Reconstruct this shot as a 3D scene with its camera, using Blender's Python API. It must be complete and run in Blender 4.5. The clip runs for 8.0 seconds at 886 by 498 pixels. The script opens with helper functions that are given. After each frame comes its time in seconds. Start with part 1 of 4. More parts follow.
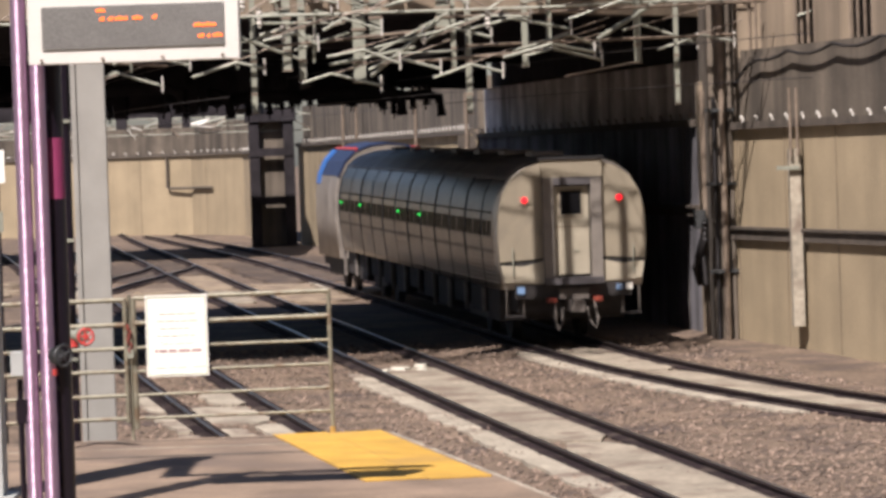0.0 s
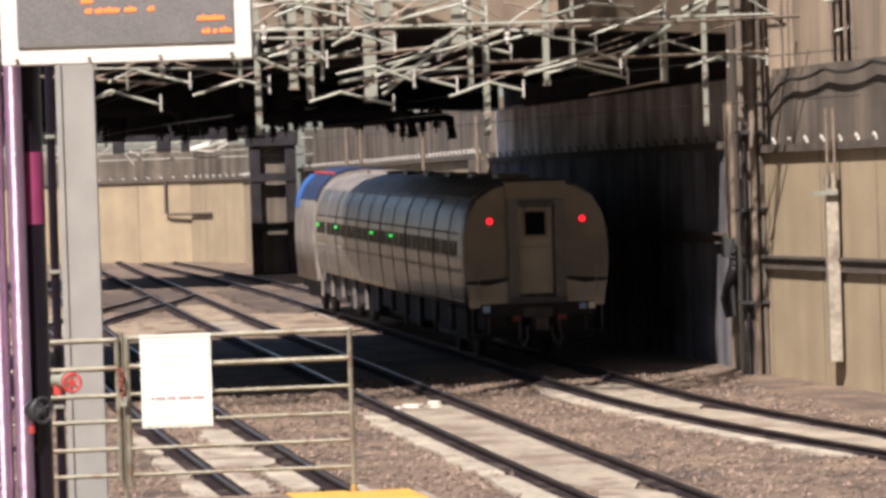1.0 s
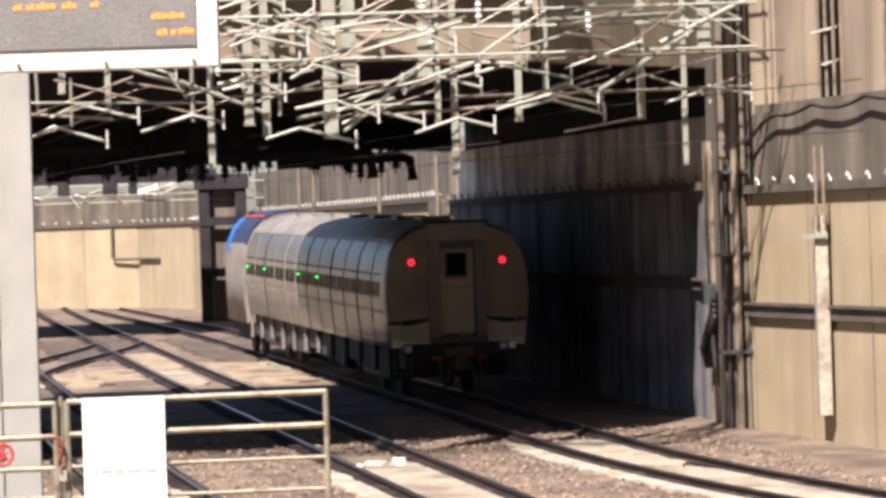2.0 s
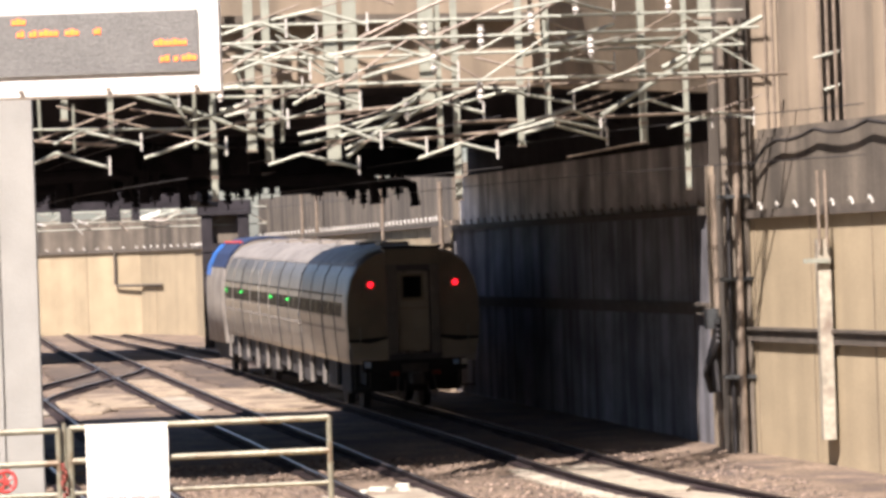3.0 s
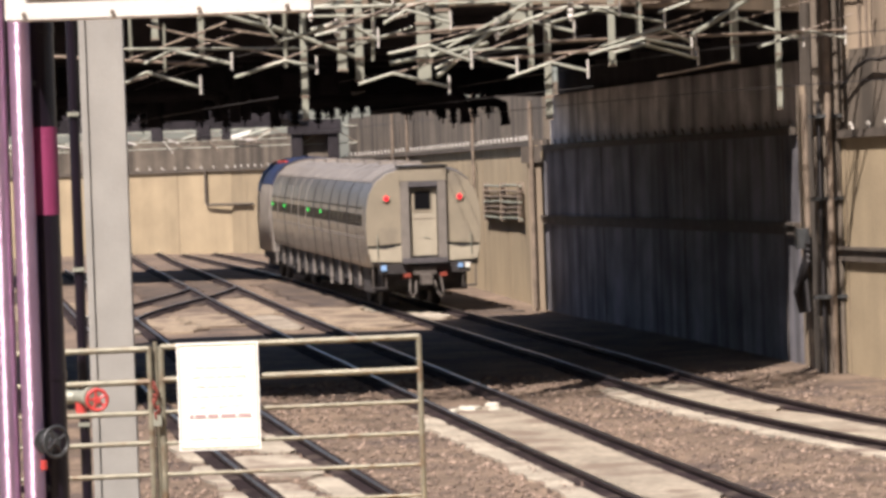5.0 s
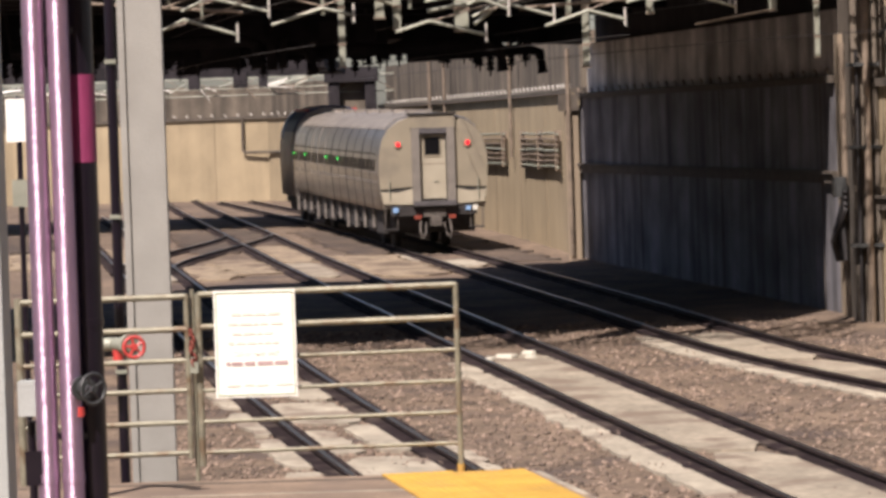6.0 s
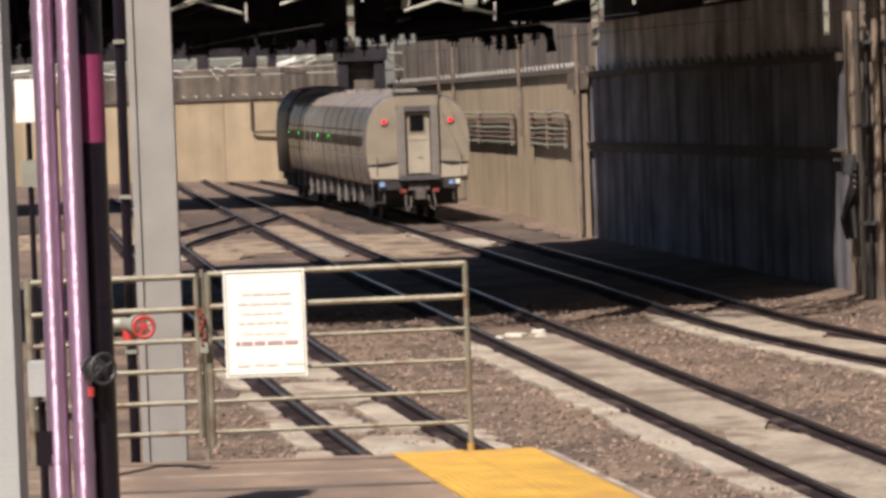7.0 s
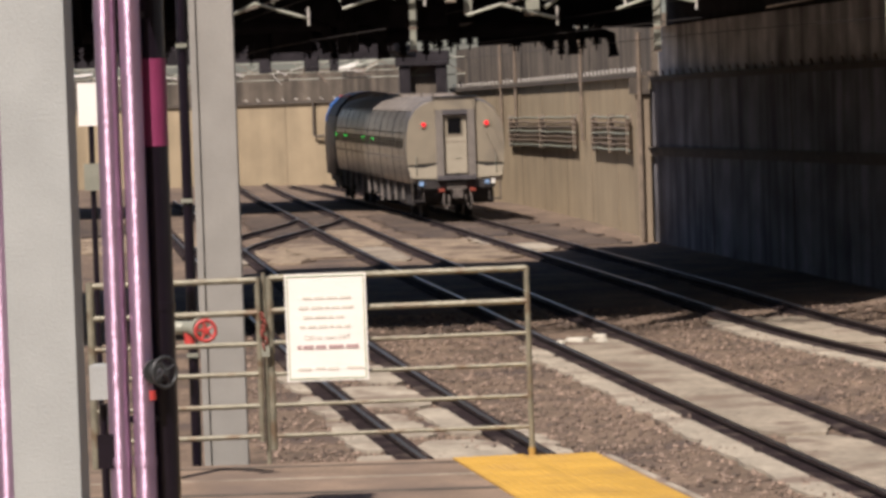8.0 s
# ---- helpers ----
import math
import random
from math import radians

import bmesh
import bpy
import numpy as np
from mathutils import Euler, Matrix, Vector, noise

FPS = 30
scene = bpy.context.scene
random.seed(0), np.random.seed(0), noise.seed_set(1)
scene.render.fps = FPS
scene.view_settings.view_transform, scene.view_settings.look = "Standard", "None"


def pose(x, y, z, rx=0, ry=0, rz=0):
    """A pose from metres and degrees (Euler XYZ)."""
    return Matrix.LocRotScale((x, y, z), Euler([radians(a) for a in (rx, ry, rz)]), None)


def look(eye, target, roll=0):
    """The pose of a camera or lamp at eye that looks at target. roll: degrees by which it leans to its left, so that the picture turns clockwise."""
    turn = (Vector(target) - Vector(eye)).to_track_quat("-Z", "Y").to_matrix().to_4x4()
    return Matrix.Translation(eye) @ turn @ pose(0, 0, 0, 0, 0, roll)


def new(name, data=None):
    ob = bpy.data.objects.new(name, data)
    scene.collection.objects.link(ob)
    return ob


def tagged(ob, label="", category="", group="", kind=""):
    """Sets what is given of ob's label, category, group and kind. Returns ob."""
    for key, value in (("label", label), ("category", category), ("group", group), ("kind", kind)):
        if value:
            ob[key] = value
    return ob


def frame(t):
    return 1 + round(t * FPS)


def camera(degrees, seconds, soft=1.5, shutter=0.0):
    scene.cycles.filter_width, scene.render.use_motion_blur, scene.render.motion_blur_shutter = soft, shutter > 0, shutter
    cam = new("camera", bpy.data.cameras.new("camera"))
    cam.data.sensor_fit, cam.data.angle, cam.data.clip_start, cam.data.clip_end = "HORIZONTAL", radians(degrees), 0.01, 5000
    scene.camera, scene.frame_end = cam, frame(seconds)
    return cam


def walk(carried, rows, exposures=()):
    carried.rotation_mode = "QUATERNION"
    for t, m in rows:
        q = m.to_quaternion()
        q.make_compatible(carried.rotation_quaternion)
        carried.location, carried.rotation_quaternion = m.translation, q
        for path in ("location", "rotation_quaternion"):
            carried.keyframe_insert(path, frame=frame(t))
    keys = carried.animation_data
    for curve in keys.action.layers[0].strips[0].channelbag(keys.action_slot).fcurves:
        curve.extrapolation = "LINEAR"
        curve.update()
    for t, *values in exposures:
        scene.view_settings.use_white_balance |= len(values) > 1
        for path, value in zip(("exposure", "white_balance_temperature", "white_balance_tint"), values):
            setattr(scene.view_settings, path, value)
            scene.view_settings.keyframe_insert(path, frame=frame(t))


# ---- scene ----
cam = camera(14.19, 8.0, soft=3.45)


def turn(right, up, lean):
    """Pan to the right, tilt up and lean of the picture to the left, in degrees, for a camera that faces +Y."""
    return pose(0, 0, 0, 0, -right, 0) @ pose(0, 0, 0, up, 0, 0) @ pose(0, 0, 0, 0, 0, -lean)


walk(cam, [
    (0.0, pose(0.625, -8.392, 4.132, 90, 0, 0) @ turn(0.1458, -1.4881, 1.941)),
    (0.5, pose(0.623, -8.364, 4.132, 90, 0, 0) @ turn(0.4116, -1.3796, 1.919)),
    (1.0, pose(0.311, -4.167, 4.089, 90, 0, 0) @ turn(0.1863, -1.0578, 1.854)),
    (1.5, pose(0.000, 0.000, 4.050, 90, 0, 0) @ turn(0.9527, -0.7150, 1.682)),
    (3.0, pose(0.000, 0.000, 4.050, 90, 0, 0) @ turn(1.0299, 0.0536, 2.005)),
    (3.5, pose(0.000, 0.000, 4.050, 90, 0, 0) @ turn(0.8395, -0.1159, 1.956)),
    (4.0, pose(0.000, 0.000, 4.050, 90, 0, 0) @ turn(0.4622, -0.3189, 2.143)),
    (4.5, pose(0.000, 0.000, 4.050, 90, 0, 0) @ turn(0.0003, -0.6992, 2.005)),
    (5.0, pose(0.000, 0.000, 4.050, 90, 0, 0) @ turn(-0.4640, -1.1932, 1.950)),
    (6.5, pose(0.000, 0.000, 4.050, 90, 0, 0) @ turn(-1.2266, -2.2351, 1.911)),
    (7.0, pose(0.000, 0.000, 4.050, 90, 0, 0) @ turn(-1.2460, -2.3432, 2.066)),
    (7.5, pose(0.000, 0.000, 4.050, 90, 0, 0) @ turn(-1.5393, -2.4472, 1.986)),
    (8.0, pose(0.000, 0.000, 4.050, 90, 0, 0) @ turn(-2.2334, -2.2377, 1.949)),
], [(0.0, 0.95, 6220, 20), (0.5, 1.03, 6240, 20), (1.0, 1.18, 6280, 20), (1.5, 1.52, 6280, 20), (3.0, 1.75, 6280, 20), (4.5, 1.47, 6320, 20), (5.0, 1.20, 6380, 20), (6.5, 0.92, 6440, 21), (8.0, 0.63, 6460, 20)])


# ---- world, sun, exposure ----
SUN_EL, SUN_AZ = 52.0, 204.0   # elevation; compass bearing of the sun, clockwise from +Y
world = bpy.data.worlds.new("world")
scene.world = world
world.use_nodes = True
wn = world.node_tree.nodes
sky = wn.new("ShaderNodeTexSky")
sky.sky_type, sky.sun_disc = "NISHITA", False
sky.sun_elevation, sky.sun_rotation = radians(SUN_EL), radians(SUN_AZ)
wn["Background"].inputs["Strength"].default_value = 0.036
world.node_tree.links.new(sky.outputs[0], wn["Background"].inputs["Color"])
sun = new("sun", bpy.data.lights.new("sun", "SUN"))
sun.data.energy, sun.data.angle, sun.data.color = 4.6, radians(0.8), (1.0, 0.93, 0.82)
_e, _a = radians(SUN_EL), radians(SUN_AZ)
sun.matrix_world = look((math.sin(_a) * math.cos(_e) * 80, math.cos(_a) * math.cos(_e) * 80, math.sin(_e) * 80), (0, 0, 0))


# ---- materials ----
TONE = 0.72   # all base colours share this depth of tone


def material(name, colour, rough=0.7, metal=0.0, vary=0.25, size=2.0, grain=0.0, grain_size=60.0, streak=0.0,
             stain=None, stain_size=0.6, stain_at=(0.52, 0.66), per_piece=0.0, spec=0.5, island=0.0):
    """Two scales of colour variation, optional vertical streaks and stains, fine relief."""
    colour = tuple(c * TONE for c in colour)
    stain = tuple(c * TONE for c in stain) if stain else None
    m = bpy.data.materials.new(name)
    m.use_nodes = True
    nt = m.node_tree
    n, link = nt.nodes, nt.links.new
    p = n["Principled BSDF"]
    p.inputs["Roughness"].default_value, p.inputs["Metallic"].default_value = rough, metal
    p.inputs["Specular IOR Level"].default_value = spec
    geo = n.new("ShaderNodeNewGeometry")
    big = n.new("ShaderNodeTexNoise")
    big.inputs["Scale"].default_value, big.inputs["Detail"].default_value = size, 6
    link(geo.outputs["Position"], big.inputs["Vector"])
    ramp = n.new("ShaderNodeValToRGB")
    dark = tuple(c * (1 - vary) for c in colour) + (1,)
    light = tuple(min(1, c * (1 + vary)) for c in colour) + (1,)
    ramp.color_ramp.elements[0].color, ramp.color_ramp.elements[0].position = dark, 0.3
    ramp.color_ramp.elements[1].color, ramp.color_ramp.elements[1].position = light, 0.7
    link(big.outputs["Fac"], ramp.inputs["Fac"])
    out = ramp.outputs["Color"]
    fine = n.new("ShaderNodeTexNoise")
    fine.inputs["Scale"].default_value, fine.inputs["Detail"].default_value = grain_size, 4
    link(geo.outputs["Position"], fine.inputs["Vector"])
    if grain:
        mix = n.new("ShaderNodeMix")
        mix.data_type, mix.blend_type = "RGBA", "MULTIPLY"
        mix.inputs["Factor"].default_value = 1.0
        rr = n.new("ShaderNodeMapRange")
        rr.inputs["From Min"].default_value, rr.inputs["From Max"].default_value = 0.3, 0.7
        rr.inputs["To Min"].default_value, rr.inputs["To Max"].default_value = 1 - grain, 1 + grain * 0.6
        link(fine.outputs["Fac"], rr.inputs["Value"])
        link(out, mix.inputs["A"])
        link(rr.outputs["Result"], mix.inputs["B"])
        out = mix.outputs["Result"]
    if streak:
        mp = n.new("ShaderNodeMapping")
        mp.inputs["Scale"].default_value = (1.0, 1.0, 0.09)
        link(geo.outputs["Position"], mp.inputs["Vector"])
        st = n.new("ShaderNodeTexNoise")
        st.inputs["Scale"].default_value, st.inputs["Detail"].default_value = 1.3, 3.5
        link(mp.outputs["Vector"], st.inputs["Vector"])
        rr = n.new("ShaderNodeMapRange")
        rr.inputs["From Min"].default_value, rr.inputs["From Max"].default_value = 0.35, 0.62
        rr.inputs["To Min"].default_value, rr.inputs["To Max"].default_value = 1 - streak, 1.05
        link(st.outputs["Fac"], rr.inputs["Value"])
        mix = n.new("ShaderNodeMix")
        mix.data_type, mix.blend_type = "RGBA", "MULTIPLY"
        mix.inputs["Factor"].default_value = 1.0
        link(out, mix.inputs["A"])
        link(rr.outputs["Result"], mix.inputs["B"])
        out = mix.outputs["Result"]
    if stain:
        sn = n.new("ShaderNodeTexNoise")
        sn.inputs["Scale"].default_value, sn.inputs["Detail"].default_value = stain_size, 8
        link(geo.outputs["Position"], sn.inputs["Vector"])
        rr = n.new("ShaderNodeMapRange")
        rr.inputs["From Min"].default_value, rr.inputs["From Max"].default_value = stain_at
        link(sn.outputs["Fac"], rr.inputs["Value"])
        mix = n.new("ShaderNodeMix")
        mix.data_type = "RGBA"
        mix.inputs["B"].default_value = (*stain, 1)
        link(rr.outputs["Result"], mix.inputs["Factor"])
        link(out, mix.inputs["A"])
        out = mix.outputs["Result"]
    if per_piece:
        oi = n.new("ShaderNodeObjectInfo")
        rr = n.new("ShaderNodeMapRange")
        rr.inputs["To Min"].default_value, rr.inputs["To Max"].default_value = 1 - per_piece, 1 + per_piece
        link(oi.outputs["Random"], rr.inputs["Value"])
        mix = n.new("ShaderNodeMix")
        mix.data_type, mix.blend_type = "RGBA", "MULTIPLY"
        mix.inputs["Factor"].default_value = 1.0
        link(out, mix.inputs["A"])
        link(rr.outputs["Result"], mix.inputs["B"])
        out = mix.outputs["Result"]
    if island:
        rr = n.new("ShaderNodeMapRange")
        rr.inputs["To Min"].default_value, rr.inputs["To Max"].default_value = 1 - island, 1 + island
        link(geo.outputs["Random Per Island"], rr.inputs["Value"])
        mix = n.new("ShaderNodeMix")
        mix.data_type, mix.blend_type = "RGBA", "MULTIPLY"
        mix.inputs["Factor"].default_value = 1.0
        link(out, mix.inputs["A"])
        link(rr.outputs["Result"], mix.inputs["B"])
        out = mix.outputs["Result"]
    link(out, p.inputs["Base Color"])
    bump = n.new("ShaderNodeBump")
    bump.inputs["Strength"].default_value, bump.inputs["Distance"].default_value = 0.35, 0.01 + 0.02 * grain
    link(fine.outputs["Fac"], bump.inputs["Height"])
    link(bump.outputs["Normal"], p.inputs["Normal"])
    return m


def glow(name, colour, strength):
    m = bpy.data.materials.new(name)
    m.use_nodes = True
    p = m.node_tree.nodes["Principled BSDF"]
    p.inputs["Base Color"].default_value = (*[c * 0.3 for c in colour], 1)
    p.inputs["Emission Color"].default_value = (*colour, 1)
    p.inputs["Emission Strength"].default_value = strength
    return m


BALLAST = material("ballast", (0.205, 0.147, 0.10), 0.9, vary=0.45, size=0.9, grain=0.6, grain_size=11, stain=(0.095, 0.068, 0.055), stain_size=0.55)
STONES = material("ballast_stone", (0.235, 0.172, 0.128), 0.85, vary=0.4, size=9, grain=0.3, island=0.6)
DUSTY = material("pale_concrete", (0.44, 0.39, 0.30), 0.9, vary=0.25, size=1.6, grain=0.25, grain_size=9, stain=(0.24, 0.185, 0.14), stain_size=1.5, stain_at=(0.54, 0.66))
MOTTLED = material("dirty_track_concrete", (0.37, 0.32, 0.24), 0.9, vary=0.22, size=1.3, grain=0.3, grain_size=8, stain=(0.22, 0.17, 0.125), stain_size=0.8, stain_at=(0.52, 0.62))
RAIL = material("rusty_rail_steel", (0.04, 0.026, 0.024), 0.75, 0.0, spec=0.25, vary=0.3, size=6, grain=0.3)
RAILTOP = material("worn_rail_top", (0.75, 0.72, 0.68), 0.28, 1.0, vary=0.15, size=3)
RAILTOP.node_tree.nodes["Bump"].inputs["Strength"].default_value = 0.02
WALL = material("tan_wall_concrete", (0.42, 0.335, 0.21), 0.9, vary=0.12, size=0.7, grain=0.12, grain_size=25, streak=0.1)
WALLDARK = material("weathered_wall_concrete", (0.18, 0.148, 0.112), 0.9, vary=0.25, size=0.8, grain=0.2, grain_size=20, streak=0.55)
# upper wall copy under the bridge, brightened to stand in for light reaching it
SHADEPARAPET = material("brightened_parapet_concrete", (0.86, 0.82, 0.78), 0.9, vary=0.3, size=1.2, grain=0.2, grain_size=20, streak=0.6)
# shaded copy of the wall concrete: bridge shade put into a darker, bluish tone
WALLSHADE = material("shade_toned_wall_concrete", (0.25, 0.242, 0.262), 0.9, vary=0.4, size=0.9, grain=0.2, grain_size=20, streak=0.7)
JOINT = material("wall_joint_mortar", (0.30, 0.235, 0.15), 0.9, vary=0.2, size=2, grain=0.2, streak=0.3)
CAP = material("dark_cap_stone", (0.11, 0.09, 0.07), 0.85, vary=0.3, size=3, grain=0.3)
FASCIA = material("tan_bridge_concrete", (0.38, 0.30, 0.21), 0.9, vary=0.16, size=0.5, grain=0.12, streak=0.35)
# near black: deep shade beneath the bridges put into the colour; also black fittings
DARKSTEEL = material("near_black_steel", (0.034, 0.030, 0.033), 0.9, vary=0.4, size=1.5, spec=0.15)
GALV = material("galvanised_steel", (0.36, 0.37, 0.295), 0.5, 0.2, vary=0.12, size=5, grain=0.08)
GALVOLD = material("weathered_galvanised_steel", (0.28, 0.22, 0.165), 0.5, 0.2, vary=0.3, size=4, grain=0.15)
COLUMN = material("grey_painted_column", (0.36, 0.35, 0.315), 0.6, vary=0.09, size=3, grain=0.06)
GATEPAINT = material("olive_grey_gate_steel", (0.33, 0.31, 0.225), 0.5, 0.3, vary=0.2, size=7, grain=0.2, stain=(0.22, 0.16, 0.10), stain_size=6)
PIPEDARK = material("glossy_dark_pipe_paint", (0.012, 0.008, 0.014), 0.3, vary=0.15, size=5, spec=0.3)
PIPEMAUVE = material("glossy_mauve_pipe_paint", (0.72, 0.50, 0.67), 0.5, 0.85, vary=0.08, size=5, spec=0.8)
PINK = material("pink_band_paint", (0.30, 0.04, 0.125), 0.5, vary=0.08, size=6)
RED = material("red_valve_paint", (0.62, 0.07, 0.06), 0.4, vary=0.12, size=12)
IRON = material("dark_valve_iron", (0.085, 0.09, 0.09), 0.45, 0.4, vary=0.2, size=12)
WHITE = material("white_sheet_metal", (0.86, 0.84, 0.77), 0.45, vary=0.04, size=3)
PAPER = material("white_notice_board", (1.08, 1.06, 0.98), 0.5, vary=0.03, size=4)
INK = material("faded_print", (0.86, 0.83, 0.72), 0.7, vary=0.1)
INKDARK = material("dark_print", (0.52, 0.36, 0.35), 0.7, vary=0.1)
LEDFACE = material("grey_led_matrix", (0.20, 0.195, 0.18), 0.6, vary=0.12, size=3, grain=0.25, grain_size=90)
AMBER = glow("amber_led", (1.0, 0.17, 0.02), 1.35)
PLATFORM = material("worn_platform_concrete", (0.29, 0.21, 0.145), 0.85, vary=0.3, size=1.6, grain=0.2, grain_size=30, stain=(0.19, 0.14, 0.105), stain_size=0.9)
YELLOW = material("yellow_tactile_tile", (0.64, 0.38, 0.06), 0.7, vary=0.14, size=2.5, grain=0.12, per_piece=0.08, stain=(0.50, 0.30, 0.07), stain_size=1.4)
STEELCAR = material("stainless_car_side", (0.52, 0.48, 0.42), 0.33, 0.85, vary=0.15, size=1.2, grain=0.05)
STEELEND = material("stainless_car_end", (0.325, 0.28, 0.20), 0.6, 0.0, vary=0.09, size=1.6, grain=0.06, stain=(0.25, 0.215, 0.16), stain_size=1.0)
LOWEREND = material("cream_corner_panel", (0.47, 0.42, 0.315), 0.5, vary=0.1, size=2, grain=0.06)
ENDPOST = material("grey_end_post", (0.23, 0.205, 0.175), 0.6, vary=0.15, size=4)
STRIPDARK = material("rail_shade_strip", (0.03, 0.021, 0.022), 0.95, spec=0.12, vary=0.4, size=2.2, grain=0.3, stain=(0.09, 0.07, 0.06), stain_size=2.0)
EARTH = material("dark_brown_ground", (0.115, 0.082, 0.058), 0.95, vary=0.45, size=0.7, grain=0.5, grain_size=8, stain=(0.06, 0.045, 0.038), stain_size=0.6)
SANDY = material("sandy_ballast_fines", (0.41, 0.32, 0.215), 0.95, vary=0.4, size=0.8, grain=0.4, grain_size=8, stain=(0.16, 0.115, 0.08), stain_size=0.8, stain_at=(0.48, 0.6))
PALEBLOCK = material("bleached_concrete", (0.64, 0.61, 0.50), 0.85, vary=0.15, size=5, grain=0.15)
ROOFCAR = material("grimy_car_roof", (0.36, 0.32, 0.275), 0.5, 0.4, vary=0.3, size=1.5)
FRAMEDARK = material("dark_grey_end_frame", (0.10, 0.092, 0.095), 0.6, vary=0.15, size=4)
SEAM = material("dark_body_seam", (0.015, 0.014, 0.014), 0.7, vary=0.2)
GLASSDARK = material("tinted_window_glass", (0.010, 0.010, 0.011), 0.3, vary=0.1, spec=0.06)
GLASSDARK.node_tree.nodes["Principled BSDF"].inputs["IOR"].default_value = 1.13
UNDER = material("dark_underframe_steel", (0.035, 0.03, 0.028), 0.8, vary=0.35, size=4)
STRUT = material("pale_strut_steel", (0.22, 0.195, 0.17), 0.7, vary=0.25, size=4)
# lit copy of the underframe steel: light put into a paler tone
UNDERLIT = material("lit_underframe_steel", (0.12, 0.102, 0.086), 0.75, vary=0.3, size=4)
NAVY = material("navy_roof_paint", (0.02, 0.035, 0.09), 0.5, vary=0.2)
BLUE = material("blue_locomotive_paint", (0.035, 0.16, 0.50), 0.4, vary=0.1, size=2)
REDSTRIPE = material("red_locomotive_stripe", (0.55, 0.06, 0.05), 0.45, vary=0.1)
ORANGE = material("orange_red_coupling_paint", (0.30, 0.055, 0.03), 0.6, vary=0.2, size=10)
TAIL = glow("red_tail_light_glow", (1.0, 0.012, 0.02), 1.0)
# unlit lenses whose pale colours stand in for bright reflections
LENSBLUE = material("bluish_reflection_lens", (0.30, 0.50, 0.80), 0.1, vary=0.1, spec=1.0)
LENSWARM = material("clear_reflection_lens", (0.90, 0.88, 0.78), 0.1, vary=0.05, spec=1.0)
GREEN = glow("green_indicator_glow", (0.03, 1.0, 0.12), 0.7)
for _m in (PIPEMAUVE, PIPEDARK):
    _p = _m.node_tree.nodes["Principled BSDF"]
    _p.inputs["Coat Weight"].default_value, _p.inputs["Coat Roughness"].default_value = 0.3, 0.2
# drawn tube: its gloss stretches along the pipe
_t = PIPEMAUVE.node_tree.nodes.new("ShaderNodeTangent")
_t.direction_type, _t.axis = "RADIAL", "Z"
_p = PIPEMAUVE.node_tree.nodes["Principled BSDF"]
PIPEMAUVE.node_tree.links.new(_t.outputs["Tangent"], _p.inputs["Tangent"])
_p.inputs["Anisotropic"].default_value, _p.inputs["Anisotropic Rotation"].default_value = 0.93, 0.25
POSTPAINT = material("pale_post_paint", (0.49, 0.515, 0.49), 0.55, vary=0.07, size=2.5, grain=0.05)
INSUL = material("pale_glazed_insulator", (0.66, 0.63, 0.56), 0.3, vary=0.1, size=8)
CABLE = material("black_cable_sheath", (0.025, 0.022, 0.022), 0.6, vary=0.2)
BRICKRED = material("rust_red_paint", (0.30, 0.06, 0.04), 0.7, vary=0.2)


# ---- building helpers ----
def box(bm, x0, x1, y0, y1, z0, z1):
    v = [bm.verts.new(p) for p in ((x0, y0, z0), (x1, y0, z0), (x1, y1, z0), (x0, y1, z0), (x0, y0, z1), (x1, y0, z1), (x1, y1, z1), (x0, y1, z1))]
    for f in ((3, 2, 1, 0), (4, 5, 6, 7), (0, 1, 5, 4), (1, 2, 6, 5), (2, 3, 7, 6), (3, 0, 4, 7)):
        bm.faces.new([v[i] for i in f])
    return v


def rod(bm, a, b, r, n=8, r2=None):
    a, b = Vector(a), Vector(b)
    d = (b - a).normalized()
    s = d.cross((0, 0, 1)) if abs(d.z) < 0.9 else d.cross((1, 0, 0))
    s.normalize()
    w = d.cross(s)
    r2 = r if r2 is None else r2
    rings = []
    for c, q in ((a, r), (b, r2)):
        rings.append([bm.verts.new(c + (s * math.cos(k * math.tau / n) + w * math.sin(k * math.tau / n)) * q) for k in range(n)])
    for k in range(n):
        bm.faces.new((rings[0][k], rings[0][(k + 1) % n], rings[1][(k + 1) % n], rings[1][k])).smooth = n > 6
    for cap in (rings[0][::-1], rings[1]):
        for e in bm.faces.new(cap).edges:
            e.smooth = False


def path_rod(bm, pts, r, n=6):
    """One continuous tube through the points."""
    pts = [Vector(p) for p in pts]
    secs = []
    for k, p in enumerate(pts):
        d = (pts[min(k + 1, len(pts) - 1)] - pts[max(k - 1, 0)]).normalized()
        s = (d.cross((0, 0, 1)) if abs(d.z) < 0.97 else d.cross((0, 1, 0))).normalized()
        w = d.cross(s)
        secs.append([p + (s * math.cos(a * math.tau / n) + w * math.sin(a * math.tau / n)) * r for a in range(n)])
    loft(bm, secs)


def turned(bm, x, y, rings, n=10):
    """A body of revolution about an upright axis, from (height, radius) rings."""
    loft(bm, [[(x + r * math.cos(k * math.tau / n), y + r * math.sin(k * math.tau / n), z) for k in range(n)] for z, r in rings])


